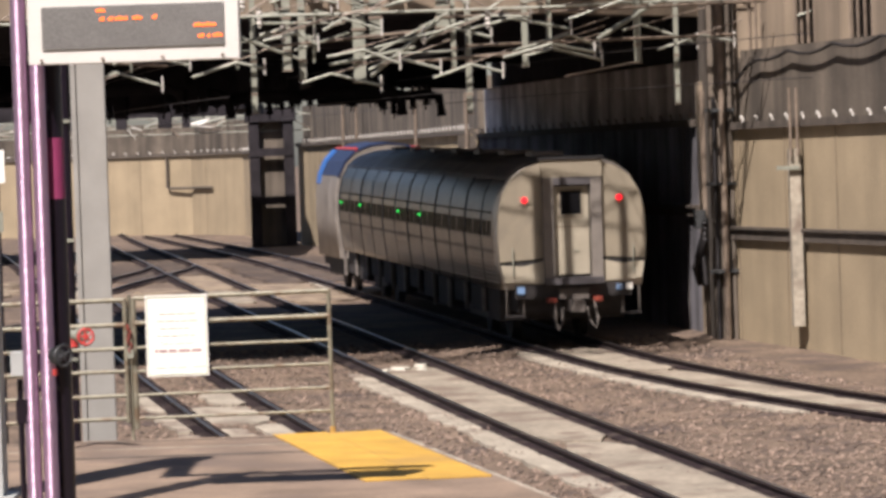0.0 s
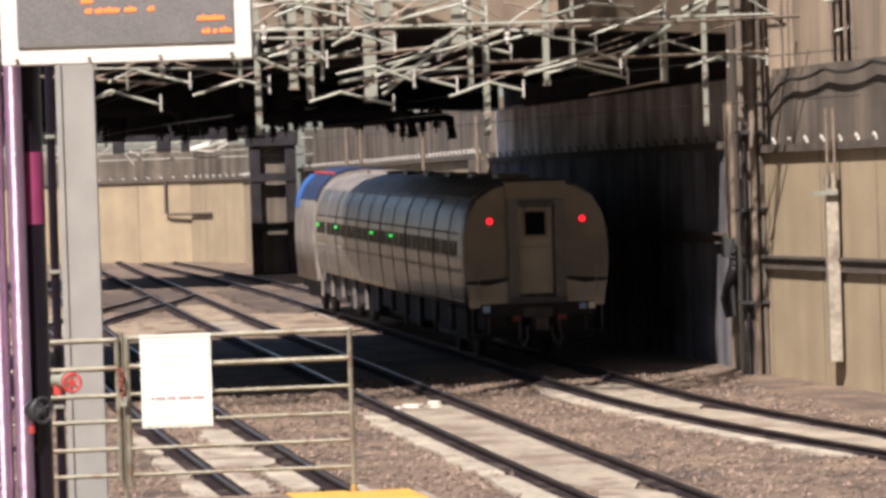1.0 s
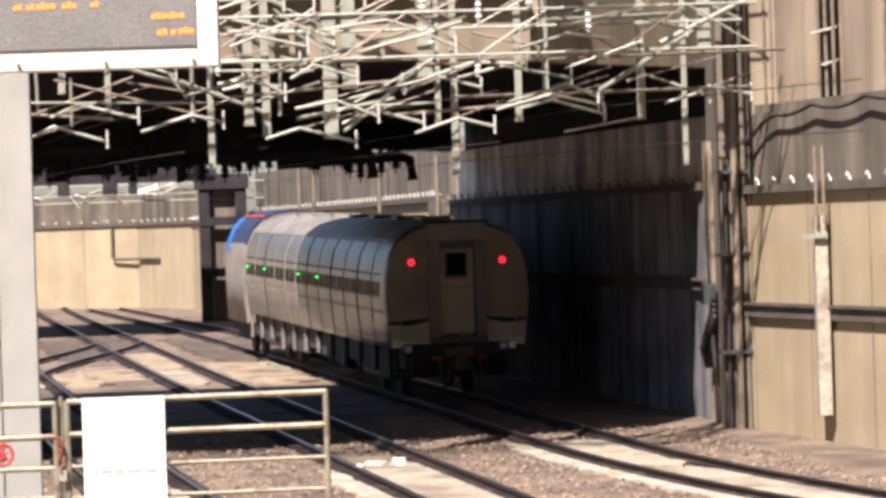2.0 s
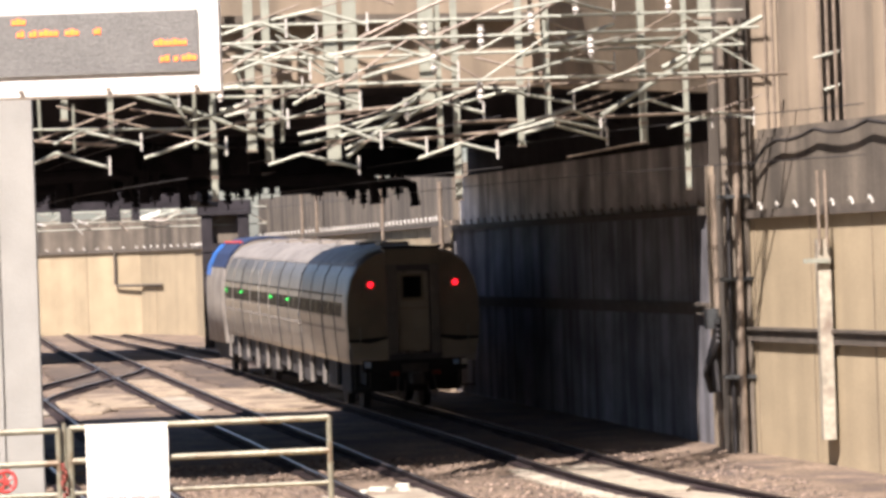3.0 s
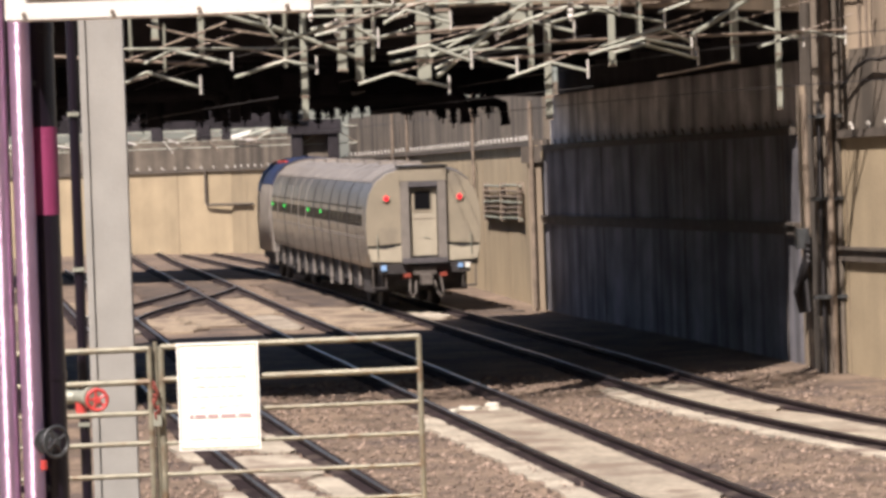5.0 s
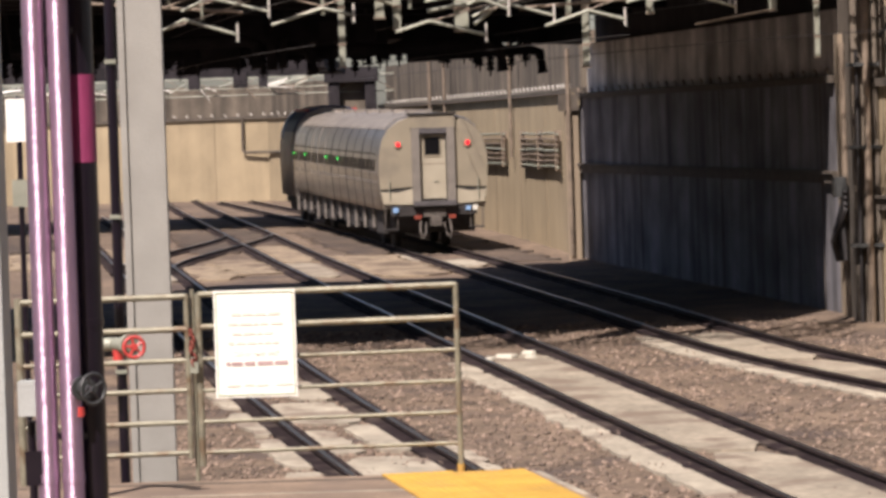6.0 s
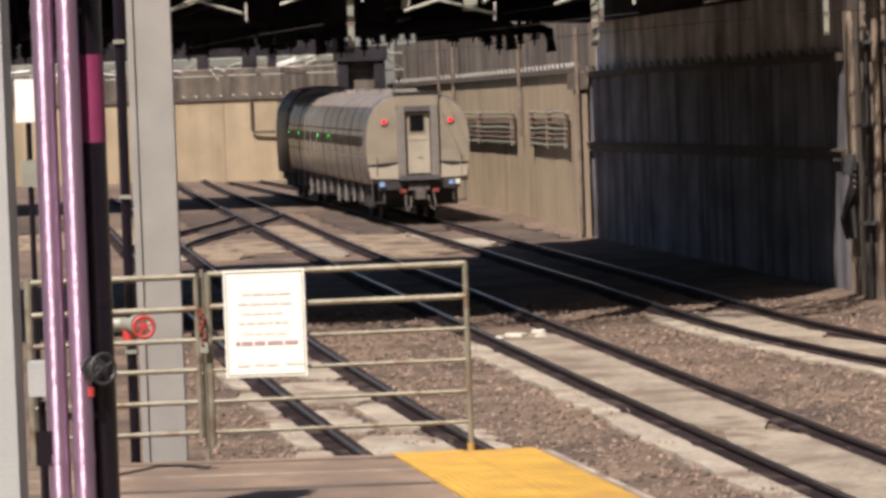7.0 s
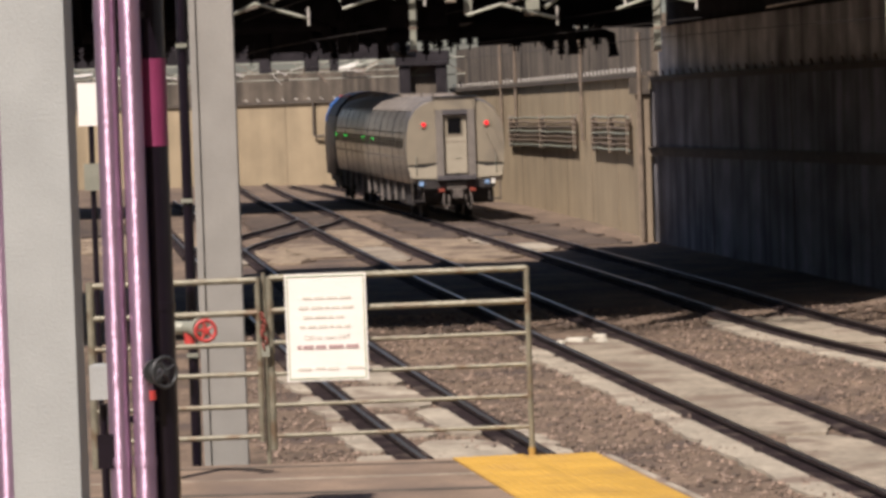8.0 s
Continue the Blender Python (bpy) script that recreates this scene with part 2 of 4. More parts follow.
def ring(bm, centre, axis, radius, r, n=20, m=6):
    """A torus round an axis."""
    axis = Vector(axis).normalized()
    s = axis.cross((0, 0, 1)).normalized() if abs(axis.z) < 0.9 else Vector((1, 0, 0))
    w = axis.cross(s)
    rows = []
    for i in range(n):
        a = i * math.tau / n
        o = s * math.cos(a) + w * math.sin(a)
        rows.append([bm.verts.new(Vector(centre) + o * (radius + r * math.cos(j * math.tau / m)) + axis * r * math.sin(j * math.tau / m)) for j in range(m)])
    for i in range(n):
        for j in range(m):
            bm.faces.new((rows[i][j], rows[(i + 1) % n][j], rows[(i + 1) % n][(j + 1) % m], rows[i][(j + 1) % m])).smooth = True


def loft(bm, sections, closed=True, caps=True):
    """Joins rows of points of equal length."""
    rows = [[bm.verts.new(p) for p in s] for s in sections]
    k = len(rows[0])
    for a, b in zip(rows[:-1], rows[1:]):
        for i in range(k if closed else k - 1):
            bm.faces.new((a[i], a[(i + 1) % k], b[(i + 1) % k], b[i]))
    if caps and closed:
        bm.faces.new(rows[0][::-1])
        bm.faces.new(rows[-1])


def finish(bm, name, mat, bevel=0.0):
    if bevel:
        bmesh.ops.bevel(bm, geom=[e for e in bm.edges if e.is_manifold and e.calc_face_angle(0) > 0.6], offset=bevel, segments=2, affect="EDGES", clamp_overlap=True)
    bmesh.ops.recalc_face_normals(bm, faces=bm.faces)
    me = bpy.data.meshes.new(name)
    bm.to_mesh(me)
    bm.free()
    me.materials.append(mat)
    return me


def part(name, bm, mat, parent=None, label="", bevel=0.0):
    ob = new(name, finish(bm, name, mat, bevel))
    if parent is not None:
        ob.parent = parent
    if label:
        tagged(ob, label)
    return ob


def thing(name, label, category, group="", kind="", at=None):
    ob = new(name)
    ob.empty_display_size = 0.2
    if at is not None:
        ob.matrix_world = at
    return tagged(ob, label, category, group, kind)


def boxpart(name, dims, mat, parent, label="", bevel=0.0):
    bm = bmesh.new()
    box(bm, *dims)
    return part(name, bm, mat, parent, label, bevel)


def rodpart(name, a, b, r, mat, parent, n=12, label="", r2=None):
    bm = bmesh.new()
    rod(bm, a, b, r, n, r2)
    return part(name, bm, mat, parent, label)


# ---- the ground and the tracks ----
def rail_z(y):
    """Height of the rail tops: a steady climb that eases off beyond the bridge."""
    if y < 75:
        return -0.825 + 0.0131 * y
    if y < 118:
        return 0.1575 + 0.0085 * (y - 75)
    s = min(1.0, (y - 118) / 20)
    return 0.523 + 0.0085 * 20 * (s - s * s / 2)


def track_a(y):
    d = min(y, 75.0) - 47.9
    return -2.0 - 0.185 * d + 0.0006 * d * d - 0.152 * max(0.0, y - 75.0)


def track_b(y):
    return -0.165 * (y - 63) + 0.0002 * (y - 63) ** 2


def track_c(y):
    near = min(0.0, y - 66.5)
    return 3.62 - 0.157 * (y - 66.5) + 0.006 * near * near


def crossover(y):
    """Leaves the platform track and swings over to the middle one."""
    s = min(1.0, max(0.0, (y - 98.5) / 21.5))
    s = 0.6 * s + 0.4 * s * s * (3 - 2 * s)
    return track_a(y) * (1 - s) + track_b(y) * s


HALF = 0.775
bm = bmesh.new()
ys = [-2500, -400, -60, 0, 20, 30, 36] + [36 + 1.0 * i for i in range(1, 95)] + [140, 160, 180, 210, 260, 400, 900, 2500]
xs = [-2500, -400, -120, -60, -40, -30] + [-26 + 1.0 * i for i in range(46)] + [24, 30, 60, 120, 400, 2500]
rows = []
for y in ys:
    rows.append([bm.verts.new((x, y, rail_z(max(y, 0.0)) - 0.135 + (0.03 * noise.noise((x * 0.5, y * 0.5, 0)) if -30 < x < 24 and 30 < y < 140 else 0))) for x in xs])
for a, b in zip(rows[:-1], rows[1:]):
    for i in range(len(xs) - 1):
        bm.faces.new((a[i], a[i + 1], b[i + 1], b[i])).smooth = True
tagged(part("ground", bm, BALLAST), "brown-grey crushed stone ballast ground round the tracks", "ground", kind="structure")


def rail_mesh(curve, off, y0, y1, step, prof, base):
    bm = bmesh.new()
    secs = []
    n = int((y1 - y0) / step)
    for i in range(n + 1):
        y = y0 + (y1 - y0) * i / n
        dx = (curve(y + 0.5) - curve(y - 0.5))
        l = math.hypot(dx, 1)
        nx, ny = 1 / l, -dx / l
        c = Vector((curve(y) + nx * off, y + ny * off, rail_z(y)))
        secs.append([(c.x + nx * u, c.y + ny * u, c.z + w + base) for u, w in prof])
    loft(bm, secs)
    return bm


PROFILE = [(-0.08, -0.18), (0.08, -0.18), (0.08, -0.15), (0.016, -0.13), (0.016, -0.05), (0.042, -0.04), (0.042, 0), (-0.042, 0), (-0.042, -0.04), (-0.016, -0.05), (-0.016, -0.13), (-0.08, -0.15)]
# dark strip added along each rail, standing in for its side and shadow
SHADESTRIP = [(-0.235, -0.2), (0.235, -0.2), (0.235, -0.09), (0.18, -0.084), (-0.18, -0.084), (-0.235, -0.09)]
RUNNING = [(-0.032, 0.0), (0.032, 0.0), (0.026, 0.005), (-0.026, 0.005)]


def track(curve, y0, y1, label, step=1.5):
    t = thing("railway_track", label, "railway track", "railway tracks", "structure")
    for side in (-1, 1):
        r = part("rail", rail_mesh(curve, side * HALF, y0, y1, step, PROFILE, 0), RAIL, t)
        part("shade_strip", rail_mesh(curve, side * HALF, y0, y1, step, SHADESTRIP, 0), STRIPDARK, r, "dark strip for the rail's side and its shadow")
        part("running_surface", rail_mesh(curve, side * HALF, y0, y1, step, RUNNING, 0), RAILTOP, r, "worn bright rail top")
    return t


def ragged_slab(curve, lo, hi, y0, y1, seed, rough=0.15):
    """A thin concrete slab along the rails, its edges broken and half buried."""
    bm = bmesh.new()
    n = max(3, int((y1 - y0) / 0.22))
    top, bot = [], []
    for i in range(n + 1):
        y = y0 + (y1 - y0) * i / n
        e = 1 - abs(2 * i / n - 1) ** 12 * 0.5
        a = lo + rough * noise.noise((y * 1.3, seed, 0)) + rough * 0.6 * noise.noise((y * 5, seed, 3))
        b = hi + rough * noise.noise((y * 1.3, seed, 7)) + rough * 0.6 * noise.noise((y * 5, seed, 9))
        m = (a + b) / 2
        a, b = m + (a - m) * e, m + (b - m) * e
        zt = rail_z(y) - 0.092
        top.append((bm.verts.new((curve(y) + a, y, zt)), bm.verts.new((curve(y) + b, y, zt))))
        bot.append((bm.verts.new((curve(y) + a, y, zt - 0.16)), bm.verts.new((curve(y) + b, y, zt - 0.16))))
    for i in range(n):
        bm.faces.new((top[i][0], top[i][1], top[i + 1][1], top[i + 1][0]))
        bm.faces.new((top[i][0], top[i + 1][0], bot[i + 1][0], bot[i][0]))
        bm.faces.new((top[i + 1][1], top[i][1], bot[i][1], bot[i + 1][1]))
    bm.faces.new((top[0][0], bot[0][0], bot[0][1], top[0][1]))
    bm.faces.new((top[n][1], bot[n][1], bot[n][0], top[n][0]))
    return bm


TRACK_A = track(track_a, 30, 150, "rusty rails of the platform-side track in ballast")
TRACK_B = track(track_b, 30, 190, "curving middle track with dusty concrete beside the rails")
TRACK_C = track(track_c, 30, 175, "rusty rails of the track that the train runs on")
CROSS = track(crossover, 96, 122, "crossover track between two tracks in ballast")
tagged(TRACK_C, "rusty rails of the track beside the retaining wall")

i = 0
for curve, owner, spans in (
        (track_b, TRACK_B, ((-1.46, -0.98, 30, 61.8), (-0.62, 0.62, 30, 46), (-0.62, 0.62, 46.4, 63.2), (-0.62, 0.3, 92, 100))),
        (track_c, TRACK_C, ((-1.42, -0.97, 50, 66.5), (-0.62, 0.60, 50, 60), (-0.55, 0.55, 60.5, 67), (-0.5, 0.4, 95.5, 99), (-1.2, -0.9, 99, 104))),
        (track_a, TRACK_A, ((-1.5, -0.9, 40, 45.2), (-1.4, -0.92, 45.8, 49.5), (-1.35, -0.92, 50.2, 53.6), (-1.3, -0.92, 54.5, 58), (-0.6, 0.6, 40, 46.8),
                            (-0.6, -0.1, 47.4, 50.5), (0.1, 0.62, 47.6, 51.2), (-0.6, 0.5, 51.6, 55), (0.0, 0.62, 55.6, 59), (0.9, 1.25, 40, 48), (-0.5, 0.6, 92, 98), (-0.5, 0.55, 99, 104)))):
    for lo, hi, a, b in spans:
        i += 1
        part("concrete_slab", ragged_slab(curve, lo, hi, a, b, i * 3.7), MOTTLED if hi - lo > 0.9 and curve is not track_a else DUSTY, owner, "pale dusty concrete, edges broken")

# dark brown ground and sandy fines spread over the ballast beyond the bridge
for curve, mat, label, spans in (
        (track_c, EARTH, "dark brown ground beside the track", ((1.0, 2.55, 97, 112), (1.0, 2.3, 112.5, 128), (-2.3, -1.0, 104, 124), (-0.6, 0.6, 104.5, 124))),
        (track_b, SANDY, "sandy fines spread between the tracks", ((1.05, 3.0, 91, 104), (-0.6, 0.6, 100.5, 112), (-2.6, -1.05, 94.5, 103))),
        (track_b, EARTH, "dark brown ground between the tracks", ((-0.6, 0.6, 113, 128), (-2.6, -1.05, 108, 126))),
        (track_a, SANDY, "sandy fines spread beside the tracks", ((1.05, 2.1, 92, 100), (-3.6, -1.6, 101, 112), (-0.55, 0.55, 105, 113))),
        (track_a, EARTH, "dark brown ground beside the tracks", ((-7.5, -4.2, 96, 110), (-6.5, -2.0, 113, 126)))):
    for lo, hi, a, b in spans:
        i += 1
        tagged(part("ground_patch", ragged_slab(curve, lo, hi, a, b, i * 3.7, 0.5), mat), label, "ground", kind="structure")

# pale broken concrete lying by the middle track
rng = random.Random(12)
for x, y, w, d, turned_by in ((-0.12, 62.7, 0.40, 0.62, 8), (0.28, 63.35, 0.22, 0.3, 40), (-0.42, 62.1, 0.18, 0.26, -20), (0.30, 62.3, 0.14, 0.2, 65)):
    bm = bmesh.new()
    rim = [(w / 2 * math.cos(k * math.tau / 9) * rng.uniform(0.8, 1.2), d / 2 * math.sin(k * math.tau / 9) * rng.uniform(0.8, 1.2)) for k in range(9)]
    loft(bm, [[(px * q, py * q, z) for px, py in rim] for z, q in ((0, 1.05), (0.05, 1.0), (0.075, 0.86))])
    b = part("broken_concrete_block", bm, PALEBLOCK)
    b.matrix_world = pose(x, y, rail_z(y) - 0.112, rng.uniform(-3, 3), rng.uniform(-3, 3), turned_by)
    tagged(b, "pale jagged piece of broken concrete between the rails", "concrete block", "pieces of broken concrete")

# loose stones
bm = bmesh.new()
rng = random.Random(4)
for k in range(15000):
    y = 37 + 34 * rng.random() ** 1.3
    x = -0.16 * (y - 60) + rng.uniform(-6.5, 7.5)
    if x > 12 or any(abs(abs(x - c(y)) - HALF) < 0.14 for c in (track_a, track_b, track_c)):
        continue
    if y < 66 and min(abs(x - track_b(y)), abs(x - track_c(y)) if y > 50 else 9) < 0.62 and rng.random() < 0.88:
        continue
    s = rng.uniform(0.025, 0.06)
    c = Vector((x, y, rail_z(y) - 0.125 + 0.03 * noise.noise((x * 0.5, y * 0.5, 0))))
    v = [bm.verts.new(c + Vector((rng.uniform(0.6, 1.1) * s * p[0], rng.uniform(0.6, 1.1) * s * p[1], rng.uniform(0.5, 0.9) * s * p[2]))) for p in
         ((1, 0.2, 0), (-0.2, 1, 0), (-1, -0.2, 0), (0.2, -1, 0), (0.1, 0, 1), (0, 0.1, -1))]
    for a, b_ in ((0, 1), (1, 2), (2, 3), (3, 0)):
        bm.faces.new((v[a], v[b_], v[4]))
        bm.faces.new((v[b_], v[a], v[5]))
tagged(part("ballast_stones", bm, STONES), "loose crushed stones between the rails", "gravel", kind="stuff")


# ---- retaining walls ----
def wall_run(name, pts, z0, z1, thick, mat, label, parent=None):
    """A wall along a line of plan points, its face on the line, its thickness to the right of the way."""
    bm = bmesh.new()
    secs = []
    for i, p in enumerate(pts):
        a = Vector(pts[max(0, i - 1)])
        b = Vector(pts[min(len(pts) - 1, i + 1)])
        d = (b - a).normalized()
        n = Vector((d.y, -d.x))
        q = Vector(p) + n * thick
        secs.append([(p[0], p[1], z0), (q.x, q.y, z0), (q.x, q.y, z1), (p[0], p[1], z1)])
    loft(bm, secs)
    ob = part(name, bm, mat, parent)
    if parent is None:
        tagged(ob, label, "wall", kind="structure")
    elif label:
        tagged(ob, label)
    return ob


def along(pts, step, start=0.0):
    """Places and headings at even steps along a plan line."""
    left = start
    for a, b in zip(pts[:-1], pts[1:]):
        a, b = Vector(a), Vector(b)
        l = (b - a).length
        d = (b - a) / l
        while left < l:
            yield a + d * left, d
            left += step
        left -= l


def shifted(pts, n_off):
    out = []
    for i, p in enumerate(pts):
        d = (Vector(pts[min(len(pts) - 1, i + 1)]) - Vector(pts[max(0, i - 1)])).normalized()
        out.append((p[0] + d.y * n_off, p[1] - d.x * n_off))
    return out


NEAR = [(13.5, 44.0), (8.80, 62.7), (7.16, 69.3)]
SHADE = [(6.62, 71.6), (2.03, 98.3)]
FAR = [(1.85, 98.9), (1.55, 103.0), (0.2, 114.0), (-2.0, 130.0), (-4.7, 146.0), (-5.2, 148.0)]
LEFT = [(-6.6, 152.0), (-8.9, 172.0), (-12.0, 179.0), (-17.5, 184.0), (-26.0, 187.0), (-62.5, 190.0)]

w_near = wall_run("wall_near", NEAR, -1.2, 4.5, 0.9, WALL, "tan concrete retaining wall with rust streaks")
w_shade = wall_run("wall_under_bridge", SHADE, -1.2, 4.62, 0.9, WALLSHADE, "streaked retaining wall, toned dark and bluish for the bridge's shade")
w_far = wall_run("wall_far", FAR, -1.0, 4.78, 0.9, WALL, "sunlit tan retaining wall beyond the bridge")
w_left = wall_run("wall_end", LEFT, -1.0, 4.6, 0.9, WALL, "long tan retaining wall at the far curve")
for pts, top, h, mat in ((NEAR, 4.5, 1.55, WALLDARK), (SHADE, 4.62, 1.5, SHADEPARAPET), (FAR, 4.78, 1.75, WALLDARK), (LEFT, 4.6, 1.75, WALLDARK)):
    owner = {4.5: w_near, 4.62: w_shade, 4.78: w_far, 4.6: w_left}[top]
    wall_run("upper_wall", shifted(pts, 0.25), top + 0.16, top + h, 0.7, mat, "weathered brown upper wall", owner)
    wall_run("coping", shifted(pts, -0.12), top, top + 0.16, 1.1, CAP, "dark projecting coping", owner)
    for q, d in along(pts, {4.5: 3.05, 4.62: 9.0}.get(top, 6.1), 1.2):
        # a recessed joint's cover strip between the cast panels
        bm = bmesh.new()
        box(bm, -0.03, 0.03, -0.012, 0.012, 0, top + 0.2)
        j = part("panel_joint", bm, JOINT if top != 4.62 else CAP, owner)
        j.matrix_world = Matrix.Translation((q.x, q.y, -0.1)) @ pose(0, 0, 0, 0, 0, math.degrees(math.atan2(d.y, d.x)))
    for q, d in along(pts, 0.95, 0.4):
        # small pale brackets that carry the cable on the coping
        bm = bmesh.new()
        path_rod(bm, [(0, 0.02, 0.15), (0.02, 0.02, 0.23), (0.14, 0.02, 0.29), (0.17, 0.02, 0.24)], 0.022)
        j = part("cable_bracket", bm, INSUL if top != 4.62 else GALVOLD, owner)
        j.matrix_world = Matrix.Translation((q.x, q.y, top)) @ pose(0, 0, 0, 0, 0, math.degrees(math.atan2(d.y, d.x)))
for owner, pts, a, b in ((w_near, NEAR, 2.12, 2.40), (w_shade, SHADE, 2.6, 2.85)):
    wall_run("cable_ledge", shifted(pts, -0.16), b - 0.06, b, 0.16, CAP, "dark ledge that carries cables", owner)
    wall_run("cable_trough", shifted(pts, -0.10), a, b - 0.07, 0.10, CAP, "", owner)
bm = bmesh.new()
path_rod(bm, [(-13.35, 179.95, 4.7), (-13.35, 179.95, 3.0), (-13.2, 179.8, 2.93), (-11.9, 178.5, 2.93), (-10.75, 175.9, 2.93)], 0.07, 8)
part("cable_conduit", bm, CAP, w_left, "dark pipe run on the wall")

# added wall, near black for the deep shade between parapet and deck
wall_run("dark_backing", shifted(SHADE, 0.5), 5.9, 7.8, 0.6, DARKSTEEL, "added near-black wall in place of shade below the deck", w_shade)

# the sunlit pier and pipe bundle at the near end of the shade
pier = thing("wall_pier", "tan concrete pier with rusty pipes and cables", "pier", kind="structure")
# darker wall tone on the shaft takes in the partial shade there
boxpart("shaft", (6.72, 7.3, 69.2, 71.9, -1.2, 11.5), WALLDARK, pier)
boxpart("abutment", (7.3, 9.4, 69.45, 73.5, -1.2, 11.5), FASCIA, pier)
boxpart("pilaster", (6.62, 6.80, 70.9, 71.75, -1.2, 5.6), FASCIA, pier)
for x, y, r, z1, m in ((6.98, 69.0, 0.07, 8.4, GALVOLD), (7.16, 69.05, 0.05, 8.4, WALLDARK), (6.68, 70.6, 0.06, 5.4, GALVOLD), (6.80, 69.1, 0.04, 5.2, CABLE)):
    rodpart("conduit", (x, y, -0.3), (x, y, z1), r, m, pier)
for z in (1.4, 3.3, 4.9):
    boxpart("pipe_clamp", (6.6, 7.24, 68.95, 69.15, z, z + 0.07), IRON, pier)
bm = bmesh.new()
for k in range(4):
    path_rod(bm, [(6.52 + 0.03 * k, 70.9 - 0.2 * k, 1.1), (6.38 + 0.06 * k, 70.4, 1.5 + 0.2 * k), (6.62, 70.2, 2.1 + 0.12 * k), (6.5 + 0.05 * k, 70.3, 2.55)], 0.06)
part("cable_bundle", bm, CABLE, pier, "dark tangled cable bundle")
boxpart("junction_box", (6.42, 6.66, 70.2, 70.8, 2.35, 2.75), IRON, pier, bevel=0.02)

# pier at the far end of the shade
pier2 = thing("wall_pier", "narrow sunlit concrete pier beside the shaded wall", "pier", kind="structure")
boxpart("shaft", (1.62, 1.98, 98.0, 98.8, -0.5, 4.6), FASCIA, pier2)
boxpart("bracket", (1.45, 2.0, 97.9, 98.6, 4.3, 4.75), CAP, pier2)
rodpart("conduit", (1.72, 97.9, 0.3), (1.72, 97.9, 6.0), 0.06, GALVOLD, pier2)

# cable racks on the far wall
for y0, y1 in ((102.4, 111.0), (115.0, 132.5)):
    rack = thing("cable_rack", "grey horizontal cables on a wall rack", "cable rack", "wall cable racks")
    def wx(y):
        for (xa, ya), (xb, yb) in zip(FAR[:-1], FAR[1:]):
            if ya <= y <= yb:
                return xa + (xb - xa) * (y - ya) / (yb - ya)
        return FAR[0][0]
    for k in range(7):
        z = 2.70 + 0.16 * k
        bm = bmesh.new()
        path_rod(bm, [(wx(y) - 0.14 - 0.01 * (k % 2), y, z + 0.015 * math.sin(y * 1.1 + k)) for y in (y0 + (y1 - y0) * q / 8 for q in range(9))], 0.038, 8)
        part("cable", bm, GALVOLD if k % 3 else GALV, rack)
    for y in (y0 + 0.3, (y0 + y1) / 2, y1 - 0.3):
        boxpart("bracket", (wx(y) - 0.2, wx(y) + 0.02, y - 0.03, y + 0.03, 2.6, 3.76), GALVOLD, rack)

# slim poles on the far wall
for x, y in ((0.14, 113.4), (-2.25, 131.0), (-2.86, 134.5)):
    rodpart("wall_pole", (x, y, 2.9), (x, y, 6.9), 0.055, GALVOLD, w_far, 8)

# pale post and brackets on the near wall
post = thing("wall_post", "pale streaked post with a bracket on the wall", "post")
boxpart("shaft", (7.97, 8.2, 64.6, 65.0, 0.4, 4.05), DUSTY, post, bevel=0.02)
for x in (8.0, 8.14):
    rodpart("rod", (x, 64.5, 3.9), (x, 64.55, 5.3), 0.03, GALVOLD, post)
boxpart("bracket", (7.7, 8.16, 64.5, 64.6, 3.62, 3.7), GALV, post)

# wavy feeder cable on the upper wall
bm = bmesh.new()
pts = []
for k in range(41):
    y = 71.0 - 0.65 * k
    x = (7.16 + (69.3 - y) * 0.2485 if y < 69.3 else 7.1) + 0.1
    sag = abs(math.sin(k * math.pi / 4)) * -0.13
    pts.append((x, y, 5.0 + 1.0 * min(1, k / 5) + 0.012 * k + sag))
path_rod(bm, pts, 0.035)
tagged(part("feeder_cable", bm, CABLE), "dark sagging feeder cable along the upper wall", "cable")

# row of tan columns above the near wall
gallery = thing("wall_gallery", "tan concrete gallery of columns above the wall", "gallery", kind="structure")
for k, (q, d) in enumerate(along(shifted(NEAR, 0.55), 3.3, 1.1)):
    bm = bmesh.new()
    box(bm, -0.75, 0.75, -0.14, 0.14, 6.2, 11.5)
    c = part("column", bm, FASCIA, gallery, bevel=0.03)
    c.matrix_world = Matrix.Translation((q.x, q.y, 0)) @ pose(0, 0, 0, 0, 0, math.degrees(math.atan2(d.y, d.x)))
    for s in (1.1, 1.5, 1.9, 2.3):
        rodpart("bar", (q.x + d.x * s, q.y + d.y * s, 6.2), (q.x + d.x * s, q.y + d.y * s, 11.3), 0.035, GALVOLD, gallery, 6)
wall_run("sill", shifted(NEAR, 0.3), 6.05, 6.22, 1.4, WALLDARK, "", gallery)
wall_run("back_wall", shifted(NEAR, 1.6), 6.0, 11.5, 0.3, CAP, "brown wall behind the columns", gallery)

# dark steel tower at the far bend
tower = thing("bend_pier", "dark steel pier at the far bend", "pier", kind="structure")
for x in (-7.25, -5.75):
    boxpart("leg", (x, x + 0.45, 146.0, 146.6, -0.5, 6.1), DARKSTEEL, tower, bevel=0.03)
boxpart("back_plate", (-6.8, -5.75, 146.45, 146.6, -0.5, 6.1), WALLDARK, tower, "brown plate between the legs")
boxpart("head", (-7.4, -5.2, 145.9, 146.7, 5.9, 6.5), DARKSTEEL, tower, bevel=0.06)
for z in (0.2, 2.3, 4.4):
    boxpart("cross_tie", (-7.2, -5.35, 145.95, 146.1, z, z + 0.35), DARKSTEEL, tower, bevel=0.02)


